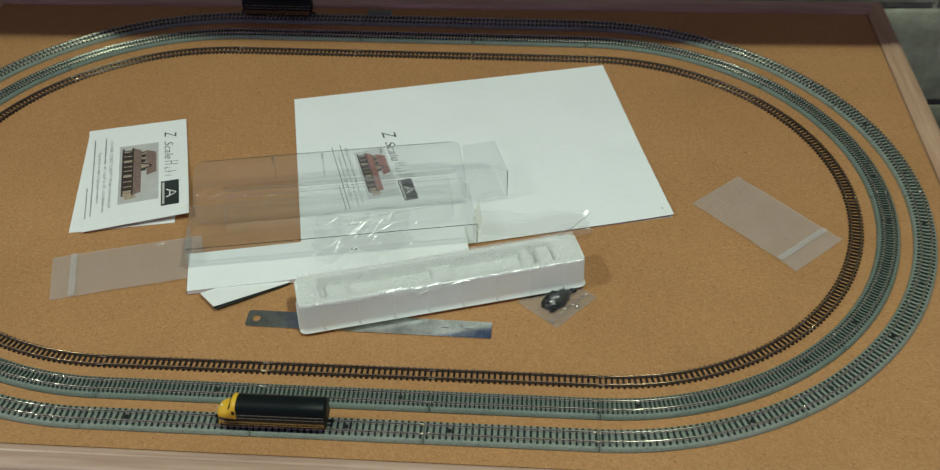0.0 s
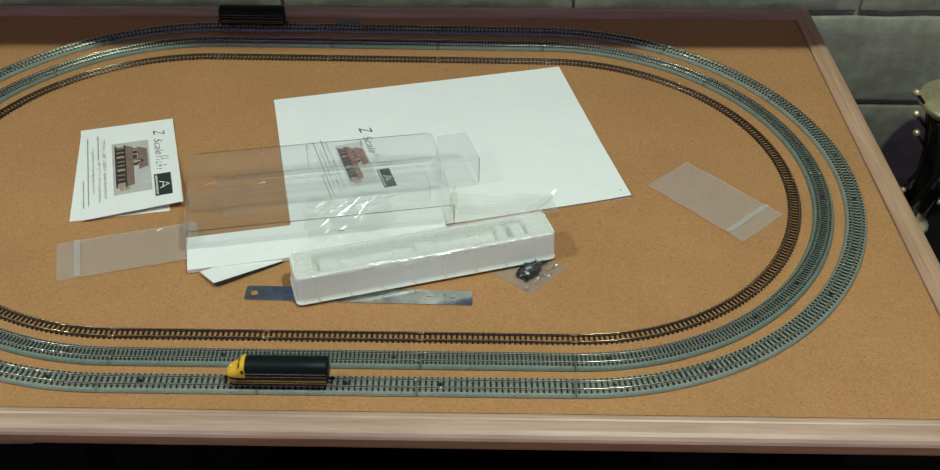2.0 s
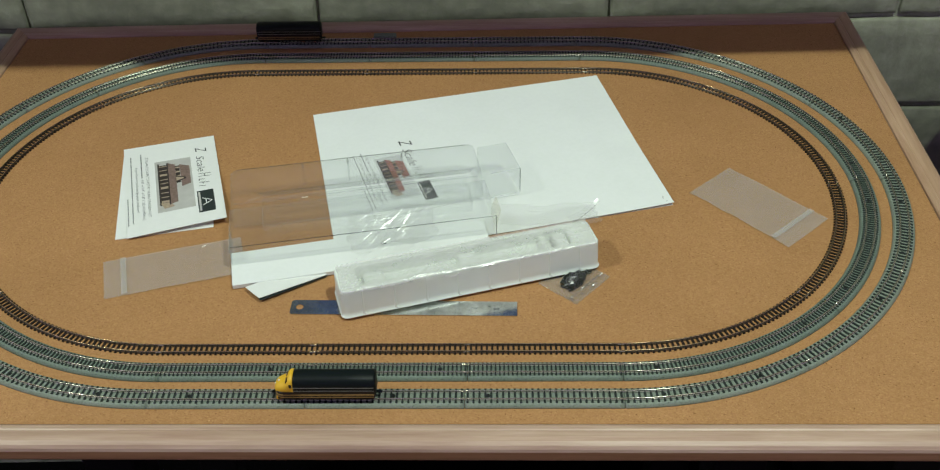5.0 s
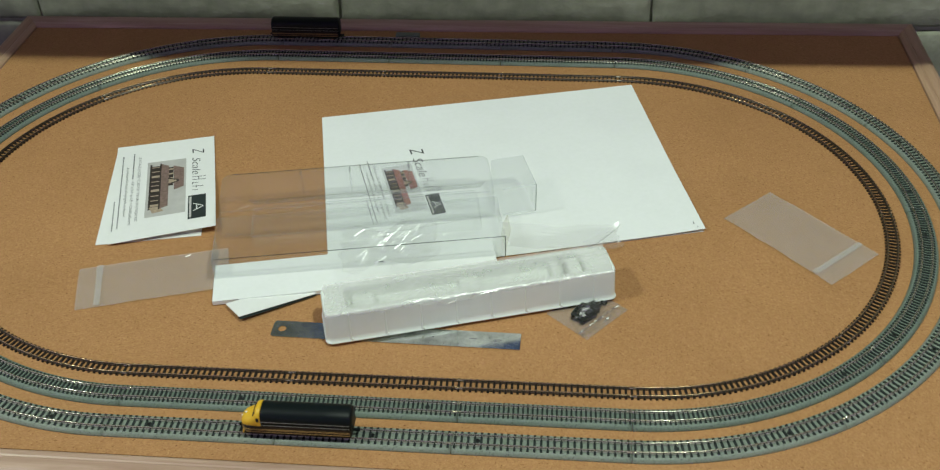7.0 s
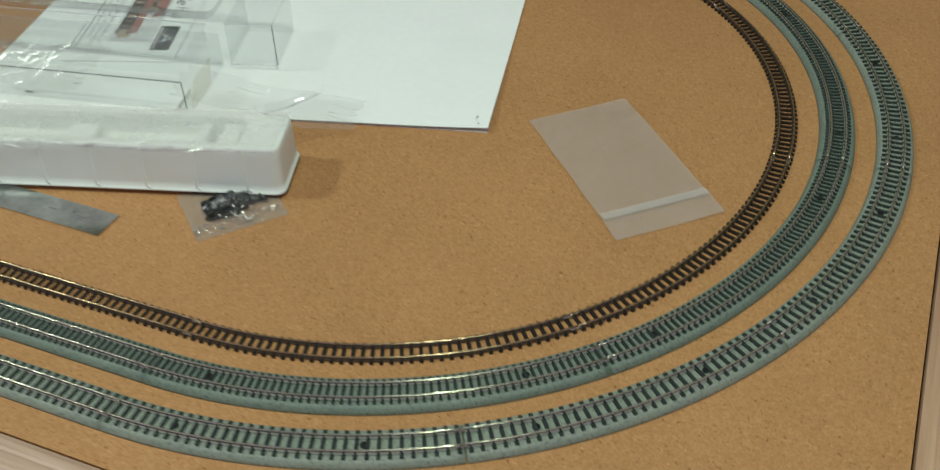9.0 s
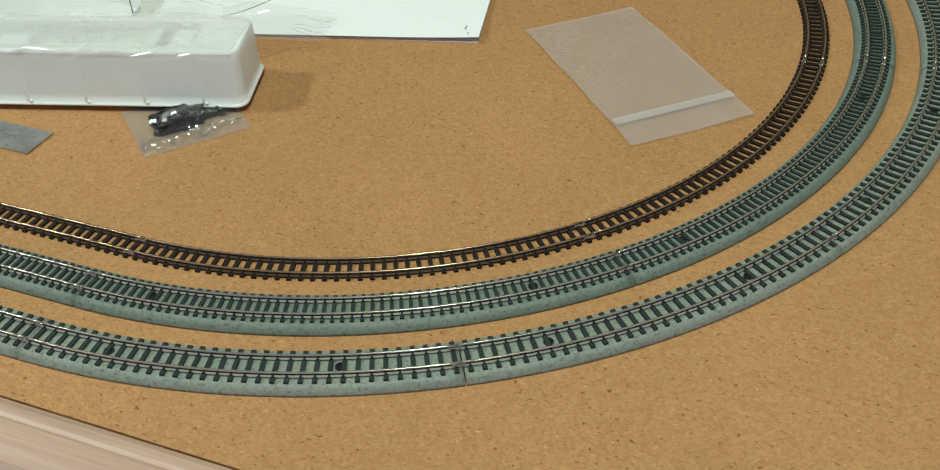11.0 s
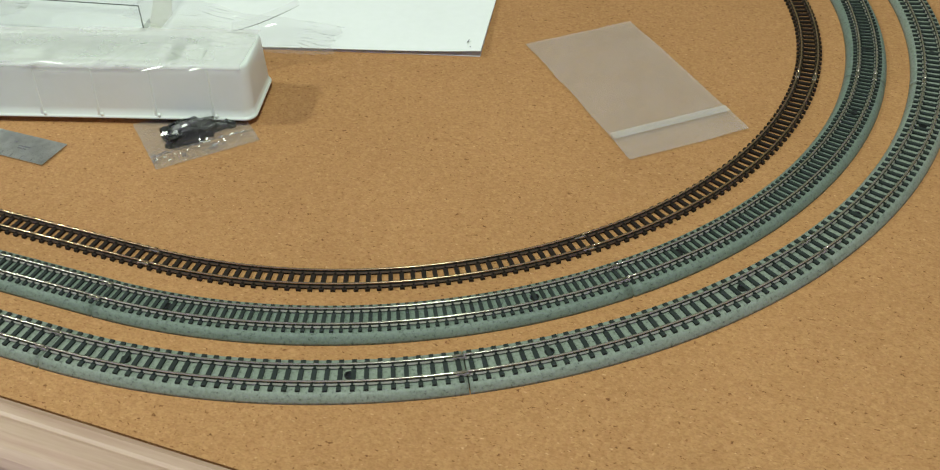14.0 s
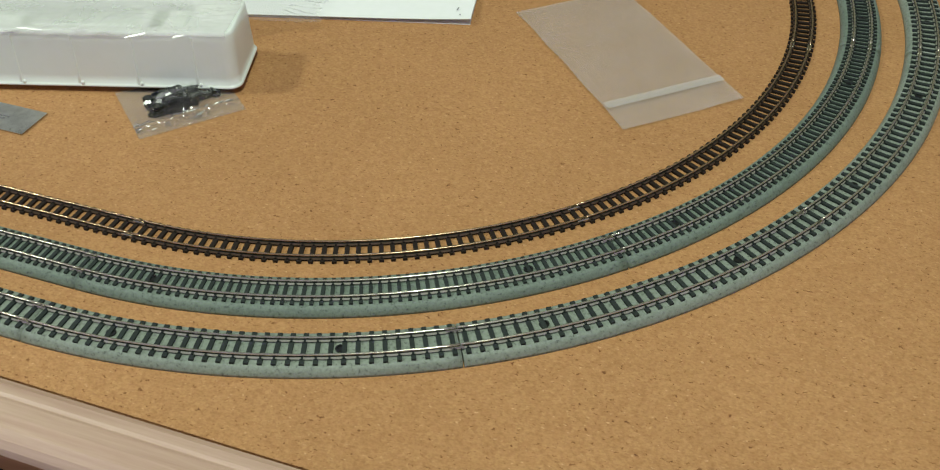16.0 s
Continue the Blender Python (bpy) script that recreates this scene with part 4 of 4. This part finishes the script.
# ---- bags ----


def zip_bag(m, w, d, zip_at, label, mat=BAG, name="zip_bag"):
    b = thing(name, label, "plastic bag", m, "zip bags")
    f = lambda x, y: 0.0004 + 0.0012 * abs(noise.noise(Vector((x * 30, y * 30, w * 90)))) + 0.0006 * math.sin(x / w * math.pi)
    film = part("film", sheet(w, d, 0.0003, 22, 12, f), mat, b)
    add_folds(film, random.Random(int(w * 1e5)), 3 if w > 0.105 else 0, lambda r: (r.uniform(0.01, w - 0.02), r.choice((0.001, 0.004, d - 0.003))), lambda x, y: f(x, y) + 0.0003, -68 - math.degrees(m.to_euler().z), FOLD_FILM, 36, 0.45)
    s = bmesh.new()
    for x, ww, z in ((zip_at, 0.0045, 0.00225),):
        loft(s, [[(x, y, 0.0021), (x + ww, y, 0.0021), (x + ww * 0.85, y, z), (x + ww * 0.15, y, z)] for y in (0.0004, d - 0.0004)])
    part("zip_strip", s, ZIP_AND_GLEAM, b, "pale zip strip")
    return b


zip_bag(pose(0.2345, 0.2348, Z0 + 0.0002, 0, 0, -47.8), 0.1005, 0.0540, 0.0828, "empty milky clear zip bag lying flat on cork")
zip_bag(pose(-0.2285, 0.1015, Z0 + 0.0002, 0, 0, 16.5), 0.108, 0.046, 0.013, "empty milky clear zip bag, one end under a box")
small = thing("parts_bag", "small clear bag of black plastic parts beside the tray", "plastic bag", pose(0.1295, 0.0940, Z0 + 0.0003, 0, 0, 48.5), "zip bags")


def bag_lift(x, y):
    hump = max(0, 1 - ((x - 0.0215) / 0.019) ** 2) * max(0, 1 - ((y - 0.0175) / 0.011) ** 2)
    crease = 0.0014 * math.exp(-((y - 0.0066 - 0.0006 * noise.noise(Vector((x * 180, 2, 1)))) / 0.0007) ** 2) * (0.5 + 0.5 * math.sin(x * 700) ** 2)
    return 0.0003 + 0.0050 * hump + crease + 0.0010 * abs(noise.noise(Vector((x * 260, y * 260, 3))))


part("film", sheet(0.0425, 0.037, 0.0002, 44, 74, bag_lift), BAG_CLEAR, small, smooth=True)
part("lower_film", sheet(0.0425, 0.037, 0.0001, 4, 4), BAG_LOWER, small)
bag_film = [c for c in small.children if c.name.startswith("film")][0]
glints = random.Random(77)
over_bag = lambda x, y: bag_lift(x, y) + 0.0003
add_folds(bag_film, glints, 34, lambda r: (r.uniform(0.002, 0.041), 0.0068 + r.gauss(0, 0.0004)), over_bag, -68 - 48.5, FOLD_FILM, 36, 0.32, 0.22, 0.4)
add_folds(bag_film, glints, 12, lambda r: (r.uniform(0.006, 0.030), r.uniform(0.0015, 0.0045)), over_bag, -68 - 48.5, FOLD_FILM, 36, 0.40, 0.25, 0.4)
add_folds(bag_film, glints, 5, lambda r: (0.0005 + r.uniform(0, 0.002), r.uniform(0.004, 0.014)), over_bag, -68 - 48.5, FOLD_FILM, 36, 0.40, 0.25, 0.8)
add_folds(bag_film, glints, 22, lambda r: (r.gauss(0.0165, 0.0032), r.gauss(0.0170, 0.0016)), over_bag, -68 - 48.5, FOLD_FILM, 33, 0.9, 0.36, 0.3)
for px, py, rx, ry, rz, a in ((-0.0060, 0.0005, 0.0060, 0.0056, 0.0026, 10), (0.0015, 0.0010, 0.0068, 0.0046, 0.0028, -15), (0.0110, -0.0006, 0.0055, 0.0013, 0.0015, 6),
                              (0.0010, 0.0050, 0.0095, 0.0028, 0.0020, 5), (-0.0035, -0.0042, 0.0060, 0.0016, 0.0014, -8), (-0.0105, -0.003, 0.0022, 0.0013, 0.0012, 40), (0.0150, -0.0010, 0.0014, 0.0018, 0.0017, 6)):
    bm = boxm(-rx, rx, -ry, ry, 0.0, 1.5 * rz)
    bmesh.ops.subdivide_edges(bm, edges=bm.edges[:], cuts=4, use_grid_fill=True)
    for v in bm.verts:
        d = noise.noise_vector(Vector((v.co.x * 420, v.co.y * 420, v.co.z * 420 + a)))
        v.co.x, v.co.y, v.co.z = v.co.x + 0.0009 * d.x, v.co.y + 0.0009 * d.y, max(0.0, v.co.z * (1 + 0.45 * d.z))
    part("black_part", bm, BLACK_PLASTIC, small, at=pose(0.0205, 0.0168, 0.0002) @ pose(px, py, 0, 0, 0, a))

# ---- locomotives ----


def body_ring(x, half, zlo, zroof, round_top, n=7):
    """Section of a car body across the track: straight sides and an arched roof."""
    pts = [(x, -half * 0.97, zlo), (x, -half, zlo + 0.0008)]
    zs = zroof - round_top
    for i in range(n + 1):
        a = math.pi * (1 - i / n)
        pts.append((x, half * math.cos(a), zs + round_top * math.sin(a) ** 0.8))
    pts += [(x, half, zlo + 0.0008), (x, half * 0.97, zlo)]
    return pts


def bogie(loco, x):
    b = part("bogie", boxm(x - 0.0085, x + 0.0085, -0.0042, 0.0042, 0.0022, 0.0042, bevel=0.0004, seg=1), LOCO_BLACK, loco)
    for sy in (-1, 1):
        part("side_frame", boxm(x - 0.0095, x + 0.0095, sy * 0.0050 - 0.0005, sy * 0.0050 + 0.0005, 0.0014, 0.0034, bevel=0.0003, seg=1), LOCO_BLACK, b)
        for o in (-0.0055, 0.0055):
            w = bmesh.new()
            lathe(w, ((0.0, -0.0005), (0.0021, -0.0005), (0.0023, 0.0), (0.0021, 0.0005), (0.0, 0.0005)), 14)
            part("wheel", w, STEEL, b, "metal wheel", at=pose(x + o, sy * 0.0036, 0.0021, 90))


STRIPES = ((0.0046, 0.00030), (0.0062, 0.00026), (0.0069, 0.00026))


def locomotive(m, cab, label):
    """Streamlined diesel: +x is forward. The cab unit has a yellow nose."""
    t = thing("model_locomotive", label, "model train", m @ Matrix.Scale(1.08, 4), "model locomotives")
    H, R0, L = 0.0067, 0.0192, 0.062
    x1 = 0.0198 if cab else L / 2
    bm = bmesh.new()
    loft(bm, [body_ring(x, H * k, 0.0042, R0 - d, 0.0052) for x, k, d in ((-L / 2, 0.94, 0.0008), (-L / 2 + 0.0012, 1, 0), (-L / 6, 1, 0), (x1 - 0.0012, 1, 0), (x1, 1 if cab else 0.94, 0 if cab else 0.0008))])
    part("body", bm, LOCO_BLACK, t, "glossy black body shell", smooth=True)
    if cab:
        bm = bmesh.new()
        loft(bm, [body_ring(x, H * k, zl, zt, r) for x, k, zl, zt, r in ((x1 + 0.0001, 1.01, 0.0086, 0.0194, 0.0052), (0.0218, 1.01, 0.0086, 0.0194, 0.0052), (0.0228, 0.99, 0.0086, 0.0184, 0.005),
                                                                    (0.0246, 0.97, 0.0084, 0.0150, 0.0034), (0.0270, 0.93, 0.0082, 0.0140, 0.0034), (0.0295, 0.84, 0.0080, 0.0128, 0.0030),
                                                                    (0.0312, 0.66, 0.0078, 0.0114, 0.0024), (0.0320, 0.40, 0.0078, 0.0100, 0.0014))])
        nose = part("nose", bm, LOCO_YELLOW, t, "bright yellow rounded nose and cab", smooth=True)
        for sy in (-1, 1):
            w = bmesh.new()
            loft(w, [[(0.0224 + o, sy * 0.0006, 0.0178), (0.0224 + o, sy * 0.0046, 0.0170), (0.0240 + o, sy * 0.0048, 0.0150), (0.0240 + o, sy * 0.0006, 0.0155)] for o in (-0.0004, 0.0006)])
            part("windscreen", w, LOCO_GLASS, nose, "dark windscreen")
            part("side_window", boxm(0.0204, 0.0222, sy * 0.0066 - 0.0003, sy * 0.0066 + 0.0003, 0.0125, 0.0152, bevel=0.0002, seg=1), LOCO_GLASS, nose)
            part("grille", boxm(0.0262, 0.0300, sy * 0.0056 - 0.0004, sy * 0.0056 + 0.0004, 0.0078, 0.0104, bevel=0.0003, seg=1), LOCO_GLASS, nose, at=pose(0, 0, 0, 0, 0, -sy * 3))
        part("headlight", ball(0.0007, (0.0292, 0, 0.0130)), LENS_WHITE, nose, "pale round headlight")
        part("headlight", ball(0.0006, (0.0316, 0, 0.0104)), LENS_WHITE, nose, "pale round headlight")
        bm = bmesh.new()
        loft(bm, [rrect(0.0180, 2 * H * k, 0.0050, z, 5, 0.0226) for z, k in ((0.0030, 0.93), (0.0042, 1.0), (0.0084, 1.03), (0.0089, 0.98))])
        part("nose_skirt", bm, LOCO_MAROON, t, "dark lower nose", smooth=True)
        for z, h in STRIPES:
            bm = bmesh.new()
            loft(bm, [rrect(0.0184, 2 * H * 1.055, 0.0050, zz, 5, 0.0226) for zz in (z, z + h)])
            part("stripe", bm, LOCO_STRIPE, t, "gold nose stripe")
        part("pilot", boxm(0.0275, 0.0315, -0.0055, 0.0055, 0.0012, 0.0040, bevel=0.0010), LOCO_YELLOW, t, "yellow pilot")
    for sy in (-1, 1):
        part("gutter_line", boxm(-L / 2 + 0.001, x1, sy * (H + 0.00005) - 0.00012, sy * (H + 0.00005) + 0.00012, 0.0124, 0.0127), LOCO_SILVER, t)
        part("gutter_line", boxm(-L / 2 + 0.001, x1, sy * (H + 0.00005) - 0.00012, sy * (H + 0.00005) + 0.00012, 0.0099, 0.01015), LOCO_SILVER, t)
        part("side_band", boxm(-L / 2 + 0.0006, 0.0262 if cab else L / 2 - 0.0006, sy * H - 0.0001, sy * H + 0.00018, 0.0040, 0.0090), LOCO_MAROON, t, "dark lower side band")
        for z, h in STRIPES:
            part("stripe", boxm(-L / 2 + 0.001, 0.0266 if cab else L / 2 - 0.001, sy * (H + 0.0002) - 0.00014, sy * (H + 0.0002) + 0.00014, z, z + h), LOCO_STRIPE, t, "gold side stripe")
        part("sill", boxm(-L / 2 + 0.001, L / 2 - 0.001, sy * (H - 0.001) - 0.0009, sy * (H - 0.001) + 0.0009, 0.0030, 0.0043), LOCO_BLACK, t)
    part("fuel_tank", boxm(-0.0090, 0.0070, -0.0048, 0.0048, 0.0018, 0.0044, bevel=0.0006), LOCO_BLACK, t)
    bogie(t, -0.0195)
    bogie(t, 0.0185)
    for s, x in ((-1, -L / 2 - 0.0012), (1, 0.0325 if cab else L / 2 + 0.0012)):
        c = boxm(-0.0022, 0.0022, -0.0009, 0.0009, 0.0022, 0.0036, bevel=0.0003, seg=1)
        part("coupler", c, LOCO_BLACK, t, "black knuckle coupler", at=pose(x, 0, 0))
    return t


RAIL_TOP = Z0 + 0.0052
locomotive(pose(-0.045, -0.001, RAIL_TOP, 0, 0, 180), True, "black model locomotive with a yellow nose on grey track")
locomotive(pose(-0.145, 0.5065, RAIL_TOP), False, "black cabless model locomotive on the shaded track")

# ---- metal stand on a low dark cabinet, beside the board ----
low = thing("low_cabinet", "low black wooden cabinet against the block wall", "cabinet", pose(0.80, 0.42, 0))
part("body", boxm(-0.285, 0.35, -0.14, 0.14, 0.02, 0.474, bevel=0.004), DARK_WOOD, low)
part("top", boxm(-0.30, 0.36, -0.155, 0.155, 0.475, 0.504, bevel=0.004), DARK_WOOD, low)
part("plinth", boxm(-0.27, 0.33, -0.12, 0.12, 0.0, 0.02), DARK_WOOD, low)
stand = thing("ornamental_stand", "black horn-shaped metal stand with brass foot and knobs", "candle stand", pose(0.614, 0.502, 0.504) @ Matrix.Scale(1.056, 4))
part("foot", lathe(bmesh.new(), ((0.021, 0.0), (0.021, 0.003), (0.019, 0.007), (0.013, 0.011), (0.008, 0.014), (0.0, 0.0145))), BRASS, stand, "polished brass domed foot", smooth=True)
part("horn", tube(bmesh.new(), [(-0.002, 0, 0.014), (0.0, 0, 0.06), (0.004, 0, 0.10), (0.008, 0, 0.13), (0.012, 0, 0.152)], [0.007, 0.0105, 0.016, 0.024, 0.034], 18), BLACK_IRON, stand, "black lacquered horn", smooth=True)
part("horn_rib", tube(bmesh.new(), [(0.008, -0.012, 0.024), (0.016, -0.018, 0.07), (0.028, -0.026, 0.115), (0.042, -0.032, 0.151)], [0.003, 0.0035, 0.004, 0.004], 8), BLACK_IRON, stand, smooth=True)
cup_profile = [(0.030, 0.0), (0.040, 0.004), (0.045, 0.010), (0.045, 0.014)]
for r in (0.041, 0.035, 0.029, 0.023, 0.017, 0.011):
    z = 0.0145 + 0.10 * (0.041 - r)
    cup_profile += [(r + 0.0030, z), (r + 0.0020, z + 0.0016), (r + 0.0004, z + 0.0018), (r - 0.0010, z + 0.0006)]
part("cup", lathe(bmesh.new(), cup_profile + [(0.0, 0.019)], 40, (0.012, 0, 0.150)), BRASS, stand, "ringed brass cup", smooth=True)
part("vine_rod", tube(bmesh.new(), [(-0.027, -0.006, 0.163), (-0.020, -0.006, 0.135), (-0.014, -0.006, 0.105), (-0.013, -0.006, 0.080), (-0.022, -0.004, 0.053)], [0.0020] * 5, 8), BLACK_IRON, stand, "black curved rod", smooth=True)
part("vine_rod", tube(bmesh.new(), [(-0.016, -0.020, 0.150), (-0.006, -0.022, 0.115), (-0.002, -0.020, 0.080), (-0.010, -0.015, 0.045), (-0.020, -0.012, 0.020)], [0.0022] * 5, 8), BLACK_IRON, stand, "black curved rod", smooth=True)
for i, (bx, bz, ex, ez) in enumerate(((-0.043, 0.177, -0.026, 0.160), (-0.036, 0.1515, -0.020, 0.134), (-0.029, 0.128, -0.016, 0.112), (-0.023, 0.053, -0.019, 0.060), (0.016, 0.045, 0.014, 0.055))):
    by = -0.006 if i < 4 else -0.016
    rod = part("curled_rod", tube(bmesh.new(), [(bx, by, bz), ((bx + ex) / 2 + 0.002, by, (bz + ez) / 2 - 0.003), (ex, by, ez)], [0.0018] * 3, 6), BLACK_IRON, stand, smooth=True)
    part("knob", ball(0.0040 if i < 3 else 0.0034, (bx, by, bz)), BRASS, rod, "brass ball knob", smooth=True)

# ---- blocks of the back wall ----
PITCH_X, PITCH_Z, JOINT_Z = 0.322, 0.1165, 0.7385


def wall_block(seed):
    rnd = random.Random(seed)
    bm = bmesh.new()
    w, h = PITCH_X - 0.0040, PITCH_Z - 0.0065
    ux = [0, 0.012] + [k / 8 for k in range(1, 8)] + [0.988, 1]
    uz = [0, 0.03, 0.2, 0.4, 0.6, 0.8, 0.97, 1]
    nx, nz = len(ux) - 1, len(uz) - 1
    front = [[bm.verts.new((-w / 2 + w * ux[i] + rnd.uniform(-0.001, 0.001), (0.0016 if i in (0, nx) or j in (0, nz) else 0.0) + rnd.uniform(-0.0006, 0.0006), h * uz[j] + rnd.uniform(-0.0012, 0.0012)))
              for j in range(nz + 1)] for i in range(nx + 1)]
    for i in range(nx):
        for j in range(nz):
            bm.faces.new((front[i][j], front[i + 1][j], front[i + 1][j + 1], front[i][j + 1]))
    edge = [front[i][0] for i in range(nx)] + [front[nx][j] for j in range(nz)] + [front[i][nz] for i in range(nx, 0, -1)] + [front[0][j] for j in range(nz, 0, -1)]
    back = [bm.verts.new((v.co.x, 0.009, v.co.z)) for v in edge]
    for i in range(len(edge)):
        j = (i + 1) % len(edge)
        bm.faces.new((edge[i], edge[j], back[j], back[i]))
    return to_mesh("block", bm, BLOCK, True)


blocks = [wall_block(s) for s in range(6)]
for row in range(-6, 14):
    z = JOINT_Z + row * PITCH_Z + 0.0017
    if z < 0.0 or z + PITCH_Z > 2.4:
        continue
    for col in range(-6, 7):
        x = 0.036 + (col + (0.5 if row % 2 else 0.0)) * PITCH_X
        if abs(x) + PITCH_X / 2 < 1.79:
            part("block", blocks[(row * 5 + col * 3) % 6], None, wall, at=pose(x, WALL_Y, z))
